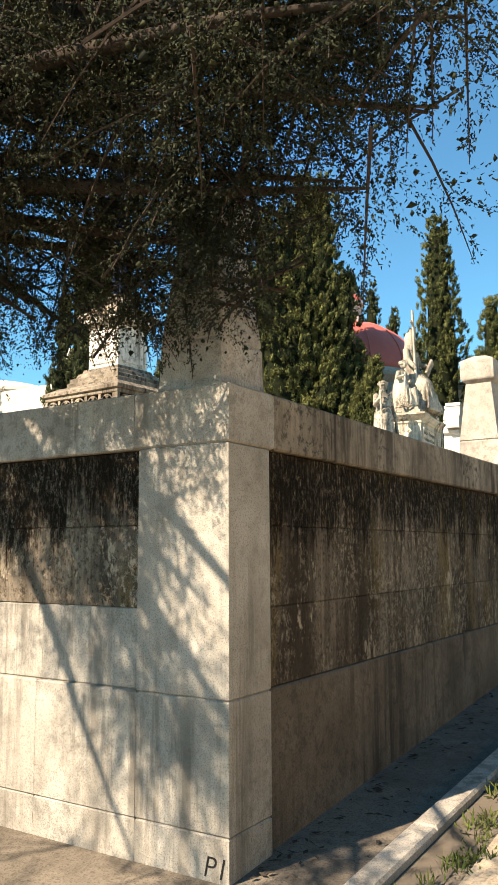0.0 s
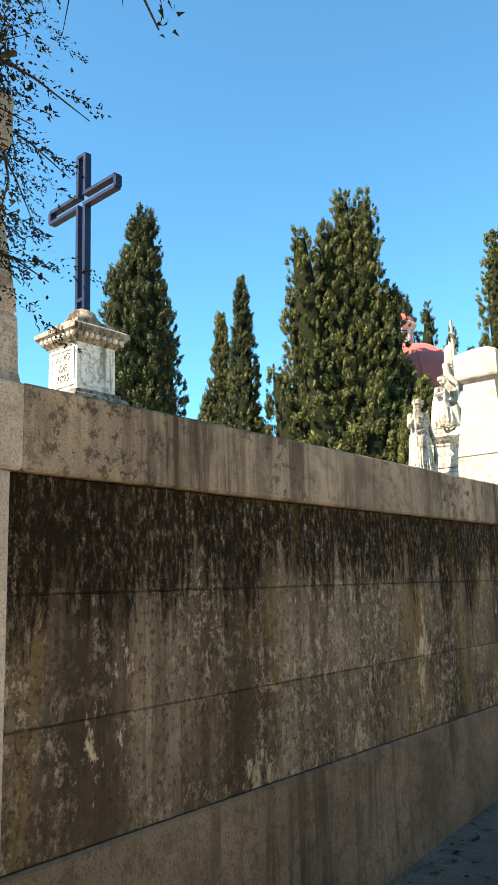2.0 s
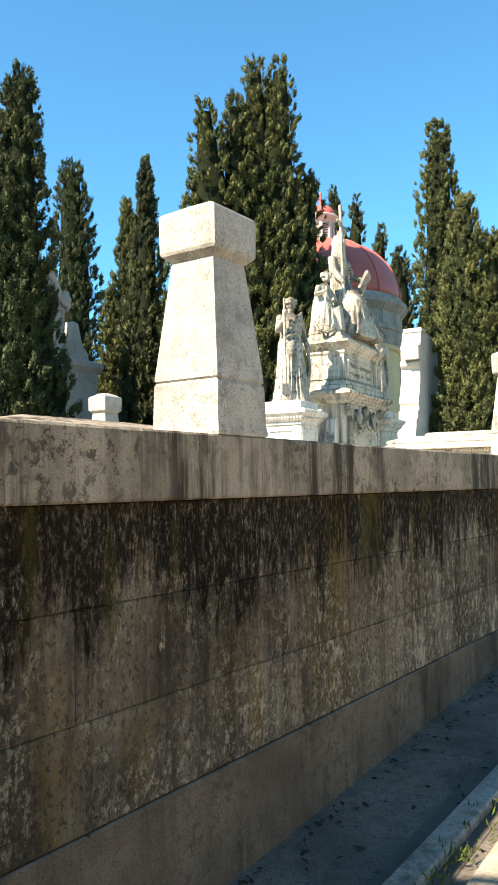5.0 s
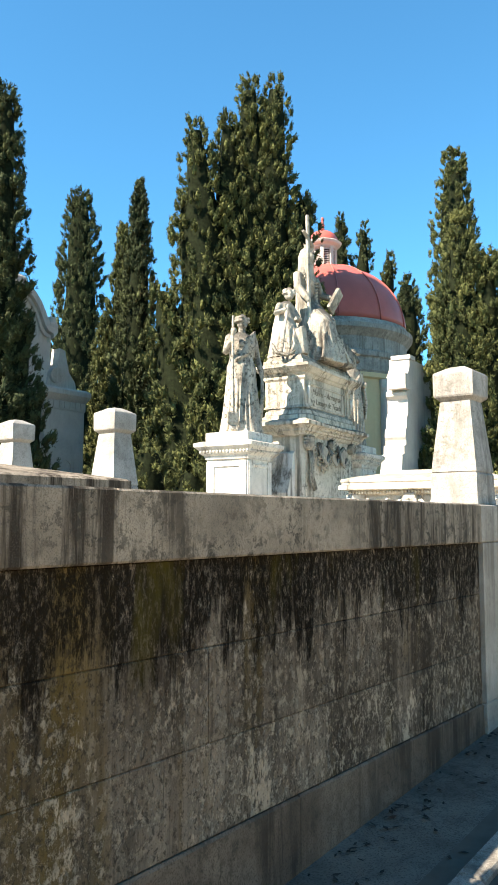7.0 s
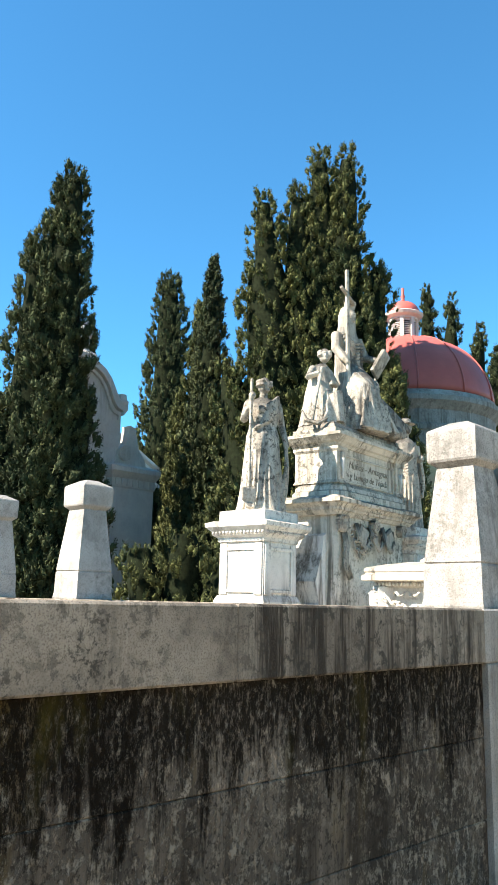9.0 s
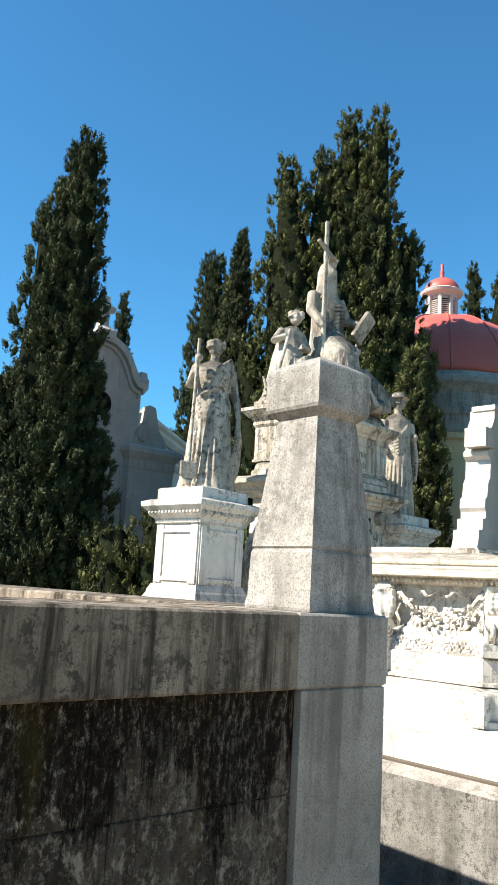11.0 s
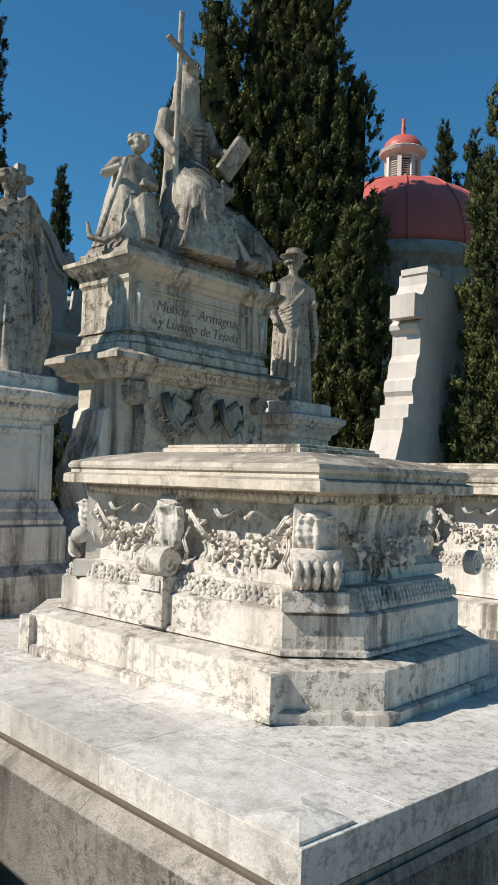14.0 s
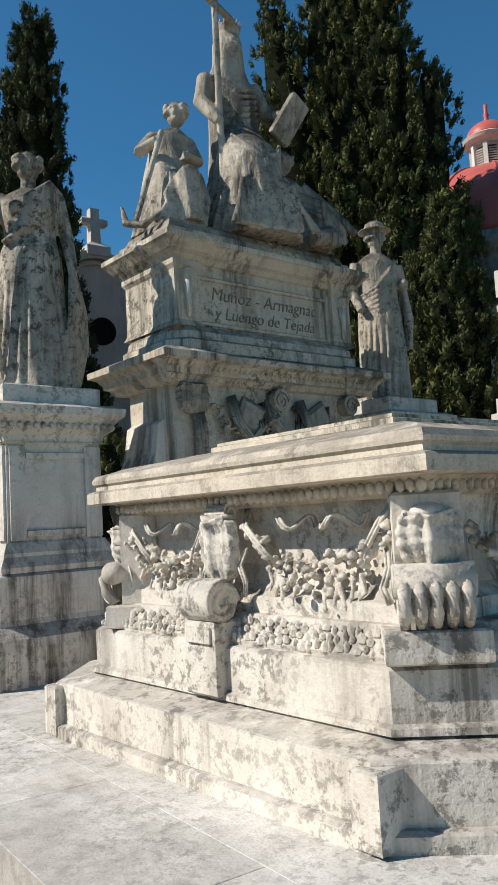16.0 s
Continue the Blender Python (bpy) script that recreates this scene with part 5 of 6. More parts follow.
for s in (-1, 1):
    yc = s * 1.9
    part("shoulder_block", moulding(rect(-0.3, s * 1.45 - 0.16, 0.22, s * 1.45 + 0.16), [(0, 7.42), (0, 7.52), (-0.03, 7.56), (-0.06, 7.75)]), SHADY, chap)
    part("door_pilaster", moulding(rect(-0.02, s * 0.80 - 0.12, 0.14, s * 0.80 + 0.12), [(0.04, 0), (0.04, 0.5), (0, 0.55), (0, 3.25), (0.05, 3.35), (0.05, 3.5)]), SHADY, chap)
    part("side_pier", moulding(rect(-0.5, yc - 0.80, 0.30, yc + 0.80), [(0.06, 0), (0.06, 0.9), (0, 0.95), (0, 4.75), (0.03, 4.80), (0.03, 5.05), (0.08, 5.12), (0.16, 5.26), (0.16, 5.40), (0.05, 5.48)]), SHADY, chap)
    part("acroterion", prism([(yc - 0.62, 5.46), (yc + 0.62, 5.46), (yc + 0.56, 5.75), (yc + 0.30, 6.05), (yc + 0.12, 6.75), (yc - 0.10, 6.80), (yc - 0.16, 6.2), (yc - 0.50, 5.9)], -0.3, 0.10), SHADY, chap)
    scroll = part("scroll", volute(yc - s * 0.28, 5.86, 0.26, -0.02, 0.22), SHADY, chap)
    scroll.data.transform(Matrix(((0, 1, 0, 0), (1, 0, 0, 0), (0, 0, 1, 0), (0, 0, 0, 1))))
    for j in range(7):
        part("dentil", box(0.30, yc - 0.72 + j * 0.22, 4.82, 0.36, yc - 0.62 + j * 0.22, 5.04, 0.005), SHADY, chap)
    part("medallion", lathe([(0.34, 0), (0.34, 0.06), (0.26, 0.06), (0.26, 0.02), (0.05, 0.03)], 24), SHADY, chap).matrix_local = pose(0.30, yc, 2.9, 0, 90, 0)
    part("gate_post", lathe([(0.22, 0), (0.22, 1.3), (0.28, 1.35), (0.28, 1.5), (0.1, 1.6)], 8), SHADY, chap).matrix_local = pose(1.6, s * 0.95, 0)
part("round_window", lathe([(0.36, 0), (0.36, 0.08), (0.27, 0.08), (0.27, 0.03), (0.02, 0.03)], 20), DARK, chap).matrix_local = pose(0.0, 0.1, 6.55, 0, 90, 0)
part("doorway", box(-0.30, -0.61, 0, -0.22, 0.61, 4.1, 0.005), DARK, chap)
for j in range(13):
    part("gate_bar", tube([(0.02, -0.58 + j * 0.097, 0.0), (0.02, -0.58 + j * 0.097, 3.0)], 0.018, 6), IRON, chap)
part("gable_cross_shaft", moulding(rect(-0.20, -0.12, 0.04, 0.12), [(0.20, 8.5), (0.20, 8.75), (0.02, 8.9), (0.0, 9.82)]), SHADY, chap)
part("gable_cross_arm", box(-0.19, -0.36, 9.36, 0.03, 0.36, 9.58, 0.05), SHADY, chap)
fence = thing("iron_fence", pose(-18.0, 23.6, 0.9), "low black iron railing beside the chapel", "fence")
for z in (0.35, 1.15):
    part("rail", tube([(0, -1.6, z), (0, 2.2, z)], 0.022, 6), IRON, fence)
for j in range(20):
    part("baluster", tube([(0, -1.6 + j * 0.2, 0.0), (0, -1.6 + j * 0.2, 1.35)], 0.016, 6), IRON, fence)

# ---- far buildings ----
hall = thing("white_building", pose(-36.5, 30.0, 1.0, 0, 0, 40), "white plastered building with banded cornices in sunlight", "building")
part("wall", box(-6, -9, 0, 6, 9, 6.6, 0.03), RENDERED, hall)
for z in (6.6, 7.5):
    part("cornice", moulding(rect(-6, -9, 6, 9), [(0.05, z), (0.25, z + 0.15), (0.25, z + 0.3), (0.4, z + 0.4), (0.4, z + 0.55), (0.0, z + 0.6)]), RENDERED, hall)
part("attic", box(-5.8, -8.8, 7.1, 5.8, 8.8, 7.6, 0.03), RENDERED, hall)
part("roof", lathe([(5.4, 8.05), (4.9, 8.9), (3.5, 9.6), (0.3, 9.9)], 32), RENDERED, hall, smooth=True)
port = thing("portico_building", pose(-9.5, 47.0, 1.0, 0, 0, -12), "pale stone portico with columns and a dark roof", "building")
part("rear_wall", box(-5, 0.8, 0, 5, 4, 8.6, 0.02), SHADY, port)
part("entablature", moulding(rect(-5.2, -1.6, 5.2, 4.2), [(0, 8.0), (0, 8.8), (0.1, 8.85), (0.1, 9.6), (0.5, 9.8), (0.5, 10.1), (0.1, 10.2)]), RENDERED, port)
part("roof", moulding(rect(-5.2, -1.6, 5.2, 4.2), [(0.3, 10.2), (-2.6, 11.4)]), DARK, port, "dark slate roof")
for j in range(6):
    part("column", lathe([(0.55, 0), (0.55, 0.3), (0.42, 0.4), (0.36, 7.4), (0.5, 7.6), (0.55, 8.0)], 16), RENDERED, port).matrix_local = pose(-4.6 + j * 1.84, -1.1, 0)

# ---- trees ----
cypress(-17.6, 18.9, 0.9, 13.35, 1.75, 3, LEAF_DARK, "tall dense dark green columnar cypress", tops=((0.35, 0.3, 1.0), (-0.3, -0.3, 0.84), (0.7, 0.7, 0.52), (1.0, 1.0, 0.36), (-0.9, -0.9, 0.50), (0.1, 0.2, 0.985)), tufts=13000, shape=0.42)
cypress(-32.6, 35.2, 0.9, 19.8, 2.1, 4, LEAF_DARK, "slim distant dark green cypress", shape=0.42, tufts=5200, lump=0.55)
cypress(-18.2, 25.3, 0.9, 12.95, 1.75, 5, LEAF_DARK, "narrow pointed dark green cypress", tops=((0, 0, 1), (0.3, 0.1, 0.62)), tufts=6000, shape=0.74)
cypress(-20.7, 27.0, 0.9, 12.5, 1.6, 25, LEAF, "pale green cypress leaning beside a darker one", tops=((0, 0, 1), (-0.5, -0.4, 0.72)), tufts=5000, shape=0.62)
cypress(-12.95, 24.6, 0.9, 14.7, 2.55, 6, LEAF, "massive broad cypress with several leaders", tops=((0.45, 0.62, 1), (-0.12, 0.10, 0.995), (-1.05, -1.35, 0.885), (-0.55, -0.45, 0.91), (-1.35, -1.35, 0.74), (0.4, 0.5, 0.88), (-1.9, -1.8, 0.55), (1.0, 1.25, 0.76), (1.35, 1.45, 0.55), (1.0, -0.3, 0.50)), tufts=21000, shape=0.6)
cypress(-9.9, 23.5, 0.9, 6.9, 1.0, 16, LEAF, "small bushy cypress beside the statues", tops=((0, 0, 1), (0.3, 0.3, 0.8), (-0.4, -0.3, 0.85)), tufts=3600, shape=0.45)
cypress(-15.7, 34.5, 0.9, 14.2, 2.5, 7, LEAF_DARK, "dark ragged conifer behind the dome", tops=((0, 0, 1), (0.8, 0.6, 0.97), (1.7, 1.2, 0.88), (2.5, 1.7, 0.74), (-0.9, -0.7, 0.8)), tufts=6000, shape=0.8)
cypress(-14.8, 44.5, 0.9, 20.6, 1.9, 18, LEAF, "tall slim distant green cypress", shape=0.40, tufts=4600, lump=0.55)
cypress(-5.6, 21.9, 0.9, 7.7, 1.12, 8, LEAF, "ragged green cypress beside the stele", tops=((0, 0, 1), (-0.3, 0.0, 0.80), (0.5, 0.2, 0.88)), tufts=8000, shape=0.40, lump=0.30)
cypress(-26.0, 17.5, 0.9, 12.4, 2.2, 9, LEAF_DARK, "dark ragged cypress behind the pedestal", tops=((0, 0, 1), (0.9, 0.6, 0.93)), tufts=4600)
cypress(-27.0, 26.4, 0.9, 13.4, 1.3, 19, LEAF_DARK, "slender dark cypress behind the chapel", tops=((0, 0, 1), (0.6, 0.5, 0.7)), tufts=3000, shape=0.55)
cypress(-3.3, 24.8, 0.9, 17.0, 2.2, 10, LEAF, "very tall brownish green cypress with a ragged outline", tops=((0, 0, 1), (-0.7, -0.3, 0.9), (0.8, -0.6, 0.7)), tufts=11000, shape=0.35, lump=0.42)
cypress(-12.85, 34.65, 0.9, 10.9, 1.2, 12, LEAF_DARK, "distant rounded dark cypress", shape=0.4, tufts=1800)
cypress(-9.8, 17.2, 0.9, 2.6, 1.1, 14, LEAF, "low spreading green conifer shrub behind the wall", tops=((0, 0, 1), (0.7, 0.5, 0.85), (-0.6, -0.5, 0.9)), tufts=1900, shape=0.3, group="shrubs", lump=0.26)


def overhanging_tree(x, y, z0):
    """A spreading conifer beside the wall's corner: trunk, limbs, drooping sprays."""
    rng = np.random.default_rng(5)
    r = random.Random(8)
    tree = thing("overhanging_conifer", pose(x, y, z0), "dark drooping conifer whose limbs hang over the wall corner", "tree")
    part("trunk", tube([(0, 0, 0), (0.1, 0.05, 2.0), (0.2, 0.2, 4.2), (0.2, 0.3, 6.5)], [0.34, 0.27, 0.20, 0.08], 12), BARK, tree, smooth=True)
    ends = [((5.1, 0.6), 3.9), ((4.7, 1.3), 4.5), ((4.0, 1.9), 3.7), ((3.7, 2.1), 4.5), ((3.1, 1.1), 2.7), ((2.7, 1.9), 3.4), ((2.5, 2.2), 4.3), ((1.7, 2.0), 2.7), ((1.0, 2.2), 3.5), ((2.9, 0.2), 3.2),
            ((1.9, 1.3), 2.8), ((1.5, -1.8), 3.8), ((-2.0, 1.5), 4.2), ((0.5, 1.9), 2.9), ((3.3, 1.6), 4.9), ((-1.2, -2.2), 4.0), ((4.4, 0.7), 3.7), ((3.6, 1.1), 3.2), ((3.2, 1.7), 3.0), ((2.4, 0.9), 2.5), ((2.2, -0.6), 3.6), ((1.2, 0.4), 3.3), ((0.6, -1.0), 3.4), ((3.0, -0.9), 4.4), ((5.0, 0.8), 4.3), ((4.8, -0.5), 3.9), ((2.1, -1.2), 2.95), ((1.9, -1.7), 3.1), ((2.4, -1.0), 3.2), ((1.5, -2.2), 3.1), ((2.3, -0.4), 3.0), ((2.0, -2.2), 3.5), ((2.6, -2.6), 3.5), ((3.0, -2.0), 3.6), ((2.2, -1.5), 3.3),
            ((4.2, 0.9), 3.3), ((4.5, 0.4), 3.15), ((4.3, 1.3), 3.5), ((4.6, 0.8), 3.35), ((3.9, 1.2), 3.4), ((4.4, 0.1), 3.2),
            ((4.7, 0.6), 2.8), ((4.45, 0.75), 2.65), ((4.85, 0.45), 3.0), ((4.2, 0.9), 2.8), ((3.8, 1.1), 2.65), ((4.75, 0.2), 2.95), ((3.4, 1.3), 2.6), ((5.0, 0.6), 3.3)]
    base_pts, axes, lens = [], [], []
    for (ex, ey), ez in ends:
        zs = min(6.0, ez + r.uniform(0.2, 1.0))
        pts = [Vector((0.15, 0.15, zs)).lerp(Vector((ex, ey, ez)), t) + Vector((r.uniform(-0.05, 0.05), r.uniform(-0.05, 0.05), 0.32 * math.sin(3.14 * t) + r.uniform(-0.03, 0.03))) for t in (0, 0.2, 0.4, 0.6, 0.8, 0.93)]
        part("limb", tube(pts, [0.10, 0.08, 0.055, 0.036, 0.02, 0.006], 8), BARK, tree, smooth=True)
        span = (pts[-1] - pts[0]).length
        for k in range(int(4.7 * span)):
            t = 0.25 + 0.75 * r.random() ** 0.7
            i = min(4, int(t * 5))
            knot = pts[i].lerp(pts[i + 1], t * 5 - i) + Vector((r.gauss(0, 0.20), r.gauss(0, 0.20), r.gauss(-0.02, 0.10)))
            hang = Vector((r.gauss(0, 0.5), r.gauss(0, 0.5), -0.45))
            for q in range(7):
                p = knot + Vector((r.gauss(0, 0.09), r.gauss(0, 0.09), r.gauss(0, 0.07)))
                if p.y > 1.85 or p.x > 5.2 or p.y > 0.62 + 0.63 * (4.5 - p.x):
                    continue
                base_pts.append(p)
                axes.append((hang + Vector((r.gauss(0, 0.45), r.gauss(0, 0.45), r.gauss(0, 0.35)))).normalized())
                lens.append(r.uniform(0.20, 0.46))
    twigs = bmesh.new()
    for p, d, ln in zip(base_pts, axes, lens):
        if r.random() < 0.22:
            tube([p - d * 0.25, p + Vector((0, 0, 0.02)), p + d * ln * 0.5, p + d * ln + Vector((0, 0, -0.06))], [0.008, 0.006, 0.004, 0.0015], 4, twigs)
    for k in range(7):
        q = Vector((r.uniform(2.0, 3.7), r.uniform(0.6, 1.9), r.uniform(3.2, 4.1)))
        tube([q, q + Vector((0.02, 0.03, -0.2)), q + Vector((r.uniform(-0.05, 0.09), r.uniform(-0.05, 0.05), -0.42)), q + Vector((r.uniform(-0.08, 0.16), r.uniform(-0.1, 0.1), -0.6))], [0.006, 0.005, 0.003, 0.0015], 4, twigs)
    tagged(part("twig_work", twigs, BARK, tree), kind="stuff")
    P, A, L = np.array([list(p) for p in base_pts]), np.array([list(d) for d in axes]), np.array(lens)
    # dense knots of foliage along each spray
    k3 = 4
    s = np.repeat(L, k3) * rng.uniform(0.014, 0.032, len(L) * k3)
    c = np.repeat(P, k3, 0) + np.repeat(A, k3, 0) * (rng.uniform(0.0, 1.0, len(L) * k3) * np.repeat(L, k3))[:, None] + rng.normal(size=(len(L) * k3, 3)) * 0.06
    q = OCTA_V[None] * (1 + 0.45 * rng.normal(size=(len(c), len(OCTA_V))))[:, :, None] * s[:, None, None] + c[:, None, :]
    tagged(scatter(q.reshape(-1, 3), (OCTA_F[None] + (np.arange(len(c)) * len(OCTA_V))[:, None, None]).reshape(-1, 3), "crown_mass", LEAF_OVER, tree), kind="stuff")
    # flat fans: branchlets to both sides of each spray, set with scale leaves
    fans, beads = 11, 10
    m = len(P)
    flat = np.cross(A, rng.normal(size=(m, 3)))
    flat /= np.linalg.norm(flat, axis=1, keepdims=True)
    tb = np.linspace(0.05, 1.0, fans)[None, :, None]
    sign = np.where(np.arange(fans) % 2 == 0, 1.0, -1.0)[None, :, None]
    root = P[:, None, :] + A[:, None, :] * tb * L[:, None, None]
    way = A[:, None, :] * 0.75 + flat[:, None, :] * sign * 0.8 * (1.05 - tb) + rng.normal(size=(m, fans, 3)) * 0.16
    way[:, :, 2] -= 0.15
    way /= np.linalg.norm(way, axis=2, keepdims=True)
    reach = L[:, None, None] * (0.50 - 0.30 * tb) * rng.uniform(0.6, 1.2, (m, fans, 1))
    step = (np.arange(beads) / beads)[None, None, :, None]
    b = (root[:, :, None, :] + way[:, :, None, :] * reach[:, :, None, :] * step).reshape(-1, 3)
    n = len(b)
    b = b + rng.normal(size=(n, 3)) * 0.005
    d = np.repeat(way.reshape(-1, 3), beads, 0) + rng.normal(size=(n, 3)) * 0.55
    d /= np.linalg.norm(d, axis=1, keepdims=True)
    v, f = sprig_tris(b, d, rng.uniform(0.010, 0.021, n), rng.uniform(0.0030, 0.0052, n), rng)
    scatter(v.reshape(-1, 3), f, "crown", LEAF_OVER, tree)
    return tree


overhanging_tree(-4.9, 1.9, 0.0)


# ---- small things on the ground ----
def tufts(name, spots, label, length, mat):
    rng = np.random.default_rng(11)
    spots = np.array(spots)
    per = 26
    n = len(spots) * per
    b = np.repeat(spots, per, 0) + rng.normal(size=(n, 3)) * np.array([0.035, 0.05, 0.0])
    d = rng.normal(size=(n, 3)) * 0.5 + np.array([0, 0, 1.0])
    d /= np.linalg.norm(d, axis=1, keepdims=True)
    v, f = leaf_blades(b, d, rng.uniform(0.3, 1.0, n) * length, np.full(n, length * 0.07), rng)
    root = scatter(v.reshape(-1, 3), f, name, mat, None, label)
    return tagged(root, label, "grass", kind="stuff")


_r = random.Random(3)
spots = [(x, y, ground_z(x, y) + 0.02) for x, y in ((_r.uniform(-1.0, -0.78), _r.uniform(2.5, 9.5)) for k in range(90))]
tufts("grass_verge", spots, "short green grass tufts along the kerb", 0.07, GRASS)
litter_v, litter_f = [], []
for k in range(420):
    x = -1.66 + abs(_r.gauss(0, 0.10)) if _r.random() < 0.6 else _r.uniform(-1.6, -0.8)
    y = _r.uniform(2.4, 12.5)
    z = ground_z(x, y) + 0.006
    a, s = _r.uniform(0, 6.28), _r.uniform(0.012, 0.035)
    i = len(litter_v)
    litter_v += [(x + s * math.cos(a + q) * w, y + s * math.sin(a + q) * w, z + _r.uniform(0, 0.012)) for q, w in ((0, 1), (1.57, 0.4), (3.14, 1), (4.71, 0.4))]
    litter_f.append((i, i + 1, i + 2, i + 3))
tagged(scatter(litter_v, litter_f, "leaf_litter", BARK, None), "dry brown leaf litter at the wall foot", "leaf litter", kind="stuff")
mark = thing("painted_mark", pose(0, 0, 0), "black painted survey mark on the wall corner", "graffiti")
writing("letters", "P1", 0.125, BLACK, mark, pose(WX - 0.075, Y0 - 0.0005, 0.17, 90, 0, 0), 0.001)


# ---- stones of walls, kerb and platform ----
def stone_piece(name, x0, y0, z0, x1, y1, z1, mat, parent, b=0.005):
    return part(name, box(x0, y0, z0, x1, y1, z1, b), mat, parent)


J = 0.0008


def east_piece(y0, y1, z0, z1, mat, proud=0.0, name="stone_block"):
    stone_piece(name, WX - 0.14, y0 + J, z0 + J, WX + proud, y1 - J, z1 - J, mat, wall_e)


_r = random.Random(17)
cuts = [3.41, 5.18, 6.95, 8.67, 10.45, 12.24]
# corner and end piers, flush with the coping
for y0, y1 in ((Y0, 3.37), (12.27, Y1)):
    for z0, z1 in ((-0.35, 0.30), (0.30, PL), (PL, CB)):
        stone_piece("pier_stone", WX - TH, y0 + J, z0 + J, WX, y1 - J, z1 - J, GRANITE, wall_e, 0.007)
# stained courses, a little behind the piers
for z0, z1, off in ((PL, 1.235, 0.0), (1.235, 1.625, 0.45), (1.625, CB, 0.1)):
    y = 3.37
    while y < 12.26:
        y2 = y + 0.75 + off * 0.5 + _r.uniform(-0.08, 0.55)
        off = 0.2
        if y2 > 11.9:
            y2 = 12.27
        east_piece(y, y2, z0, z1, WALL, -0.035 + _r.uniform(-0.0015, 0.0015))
        y = y2
ys = [3.37, 5.07, 6.7, 8.2, 9.9, 11.3, 12.27]
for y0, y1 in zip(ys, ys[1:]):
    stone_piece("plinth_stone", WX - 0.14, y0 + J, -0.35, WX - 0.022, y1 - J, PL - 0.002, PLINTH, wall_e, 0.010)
for y0, y1 in zip([Y0 - 0.004] + cuts, cuts + [Y1 + 0.004]):
    stone_piece("coping_stone", WX - TH - 0.03, y0 + J, CB + J, WX + 0.006, y1 - J, TOP + _r.uniform(-0.003, 0.0), COPING if 3.3 < y0 < 12.2 else GRANITE, wall_e, 0.009)
# south wall
xs_ = [-2.20, -2.86, -3.30, -4.4, -5.5, -6.7, -7.9, -9.0, BACK_X]
for (a, b) in zip(xs_, xs_[1:]):
    for z0, z1 in ((-0.35, 0.30), (0.30, PL)):
        stone_piece("plinth_stone", b + J, Y0 - 0.001, z0 + J, a - J, Y0 + 0.14, z1 - J, GRANITE, wall_s, 0.006)
    for z0, z1 in ((PL, 1.235), (1.235, 1.625), (1.625, CB)):
        o = 0.3 if z0 == 1.235 else 0.0
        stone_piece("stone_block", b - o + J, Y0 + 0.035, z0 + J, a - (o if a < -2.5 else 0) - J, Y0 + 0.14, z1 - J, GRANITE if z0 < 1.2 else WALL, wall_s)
    stone_piece("coping_stone", b + J, Y0 - 0.004, CB + J, a - 0.032 * (a > -2.3) - J, Y0 + TH + 0.03, TOP, GRANITE, wall_s, 0.007)
for (a, b) in zip(xs_, xs_[1:]):
    a2 = min(a, WX - TH - 0.035)
    stone_piece("coping_stone", b + J, Y1 - TH - 0.03, CB + J, a2 - J, Y1 + 0.006, TOP, COPING, wall_n, 0.009)
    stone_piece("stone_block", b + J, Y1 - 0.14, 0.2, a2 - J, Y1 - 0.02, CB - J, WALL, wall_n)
for k in range(6):
    y0 = Y0 + TH + k * 1.46
    stone_piece("coping_stone", BACK_X - 0.006, y0 + J, CB + J, BACK_X + TH, y0 + 1.46 - J, TOP, COPING, wall_w, 0.009)
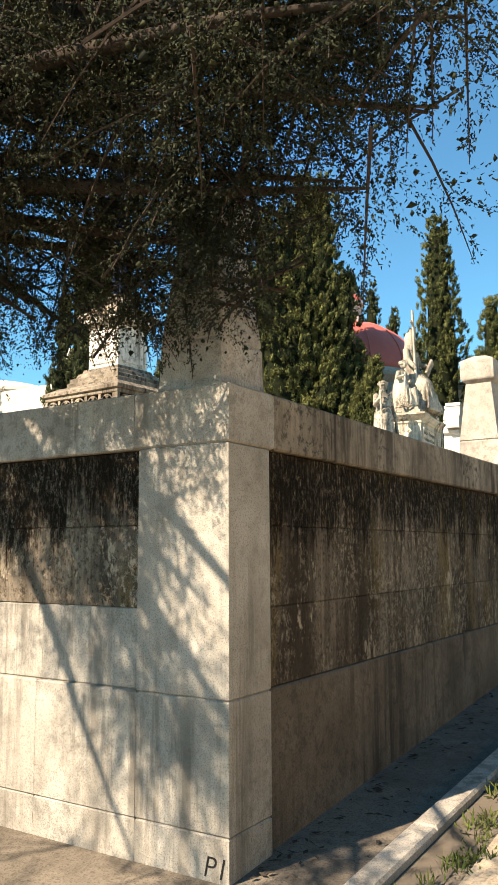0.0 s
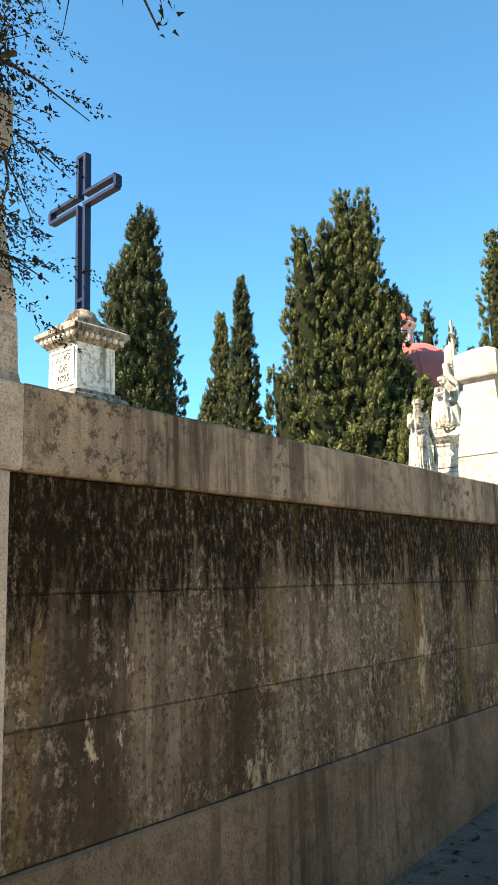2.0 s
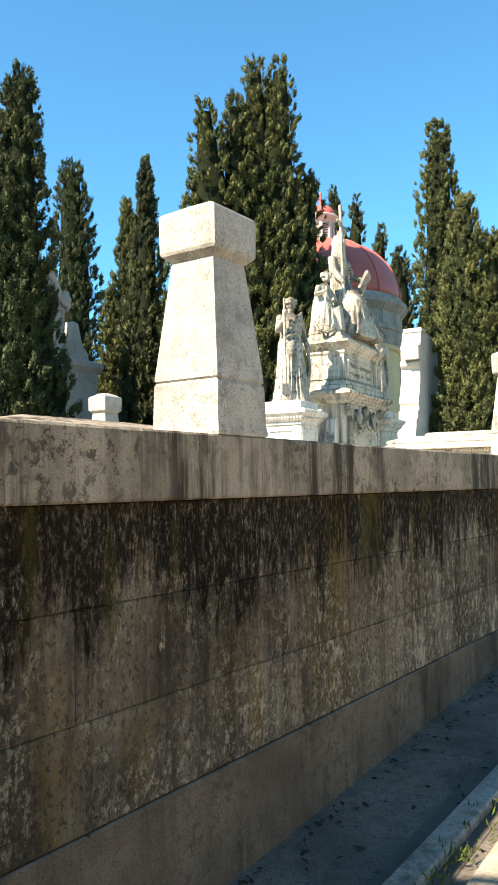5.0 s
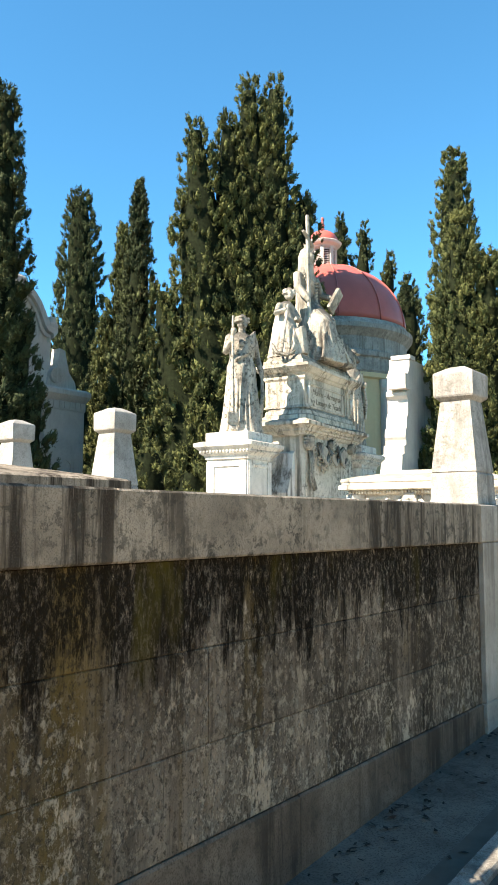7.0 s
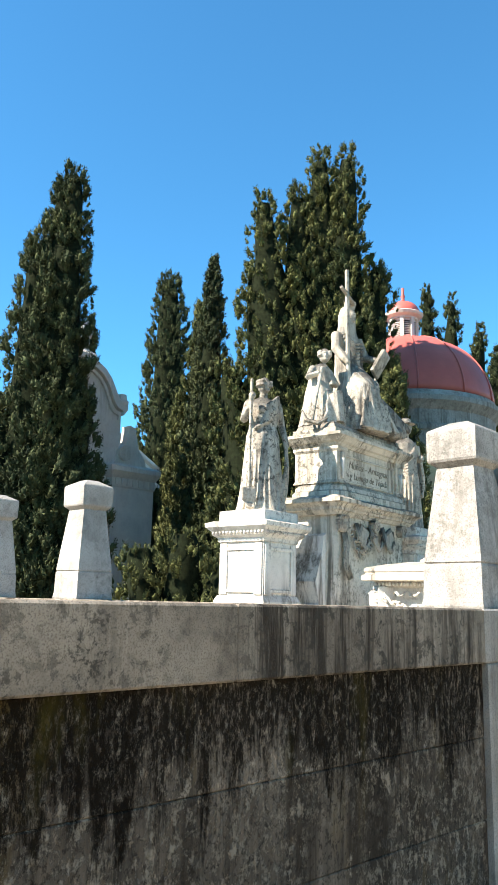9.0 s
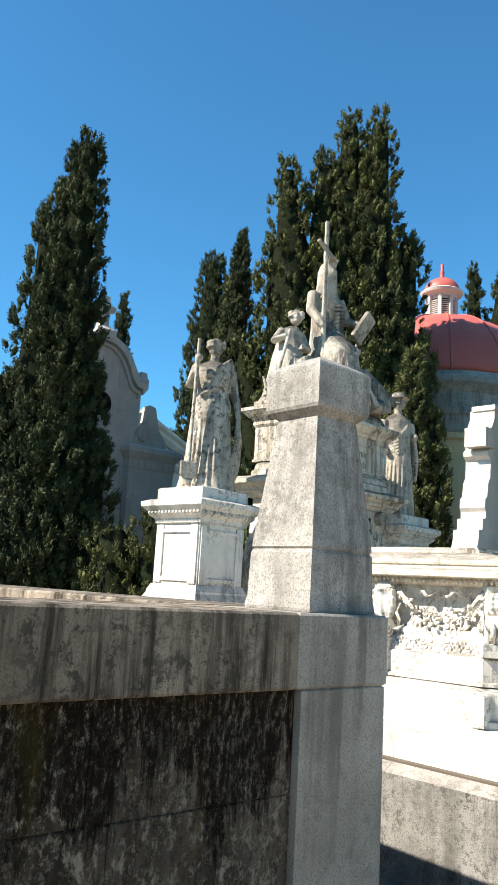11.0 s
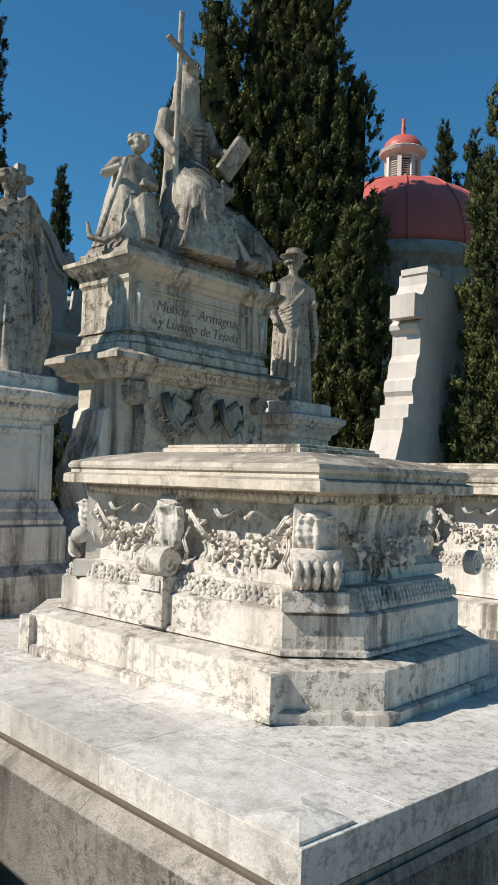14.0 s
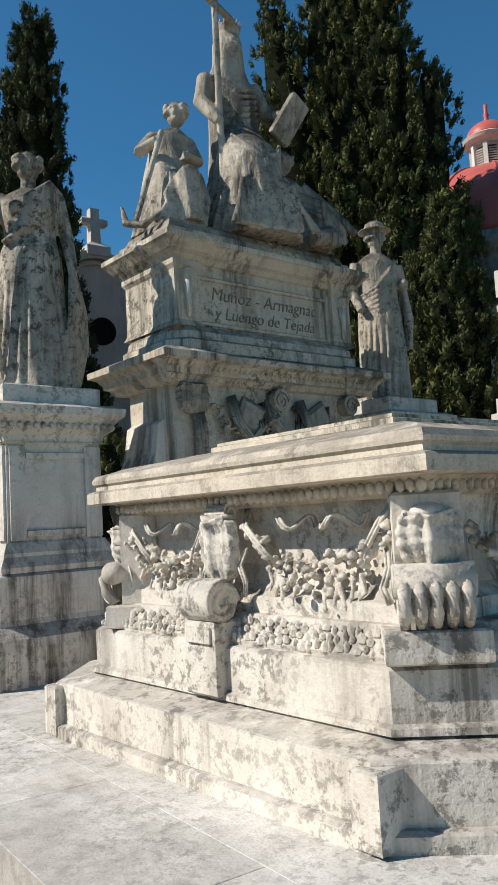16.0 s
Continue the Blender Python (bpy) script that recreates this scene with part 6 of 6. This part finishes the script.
# kerb
y = -5.0
while y < 13.4:
    y2 = y + _r.uniform(0.7, 1.1)
    for q in (0,):
        xk = -1.225 + 0.025 * (min(max(y, 0), 10) - 3.3)
        g = moulding([(xk, y + 0.004), (xk + 0.13, y + 0.004), (xk + 0.13 + 0.025 * (y2 - y) * (0 < y < 10), y2 - 0.004), (xk + 0.025 * (y2 - y) * (0 < y < 10), y2 - 0.004)], [(0, 0), (0, 0.15), (-0.012, 0.165)])
        zc = ground_z(xk, (y + y2) / 2)
        for vv in g.verts:
            vv.co.z += zc - 0.11 + 0.058 * (vv.co.y - (y + y2) / 2)
        part("kerb_stone", g, GRANITE, kerb)
    y = y2
# platform stones
xs_ = [0.0, -1.0, -1.95, -2.95, -4.0, -5.2, -6.55]
for a, b in zip(xs_, xs_[1:]):
    part("base_stone", box(b + J, -0.055, 0.40, a - J + (0.055 if a == 0 else 0), 0.2, 1.325, 0.004), BASE_GRANITE, plat)
    part("ledge_stone", prism([(-0.055, 1.326), (0.029, 1.384), (0.2, 1.384), (0.2, 1.326)], b + 0.001, a - 0.001), GRANITE, plat)
    part("edge_slab", box(b + 0.0008, 0.03, 1.386, a - 0.0008 + (0.03 if a == 0 else 0), 0.50, 1.53, 0.002), SLAB, plat)
ysv = [0.2, 1.3, 2.4, 3.6, 4.9, 6.2, 7.4]
for a, b in zip(ysv, ysv[1:]):
    part("base_stone", box(-0.2, a + J, 0.40, 0.055, b - J, 1.325, 0.004), BASE_GRANITE, plat)
    part("ledge_stone", moulding([(0.0, a + 0.001), (0.0295, a + 0.001), (0.0295, b - 0.001), (0.0, b - 0.001)], [(0, 1.326), (0, 1.384)]), GRANITE, plat)
    part("ledge_slope", moulding([(0.03, a), (0.054, a), (0.054, b), (0.03, b)], [(0, 1.326), (-0.0115, 1.36)]), GRANITE, plat)
for i, (a, b) in enumerate(zip([0.03, -1.6, -3.2, -4.9], [-1.6, -3.2, -4.9, -6.55])):
    for c, d in zip([0.50, 1.7, 3.0, 4.5, 6.0], [1.7, 3.0, 4.5, 6.0, 7.4]):
        part("paving_slab", box(b + 0.0008, c + 0.0008, 1.386, a - 0.0008, d - 0.0008, 1.53 - 0.0008 * ((i + int(c)) % 2), 0.0015), SLAB, plat)
block_low = thing("corner_block", PF @ pose(-0.10, 0.16, 1.53), "small loose marble block on the platform corner", "stone block")
part("block", moulding(rect(-0.11, -0.12, 0.11, 0.12), [(0, 0), (0, 0.012), (-0.08, 0.035)]), SLAB, block_low)
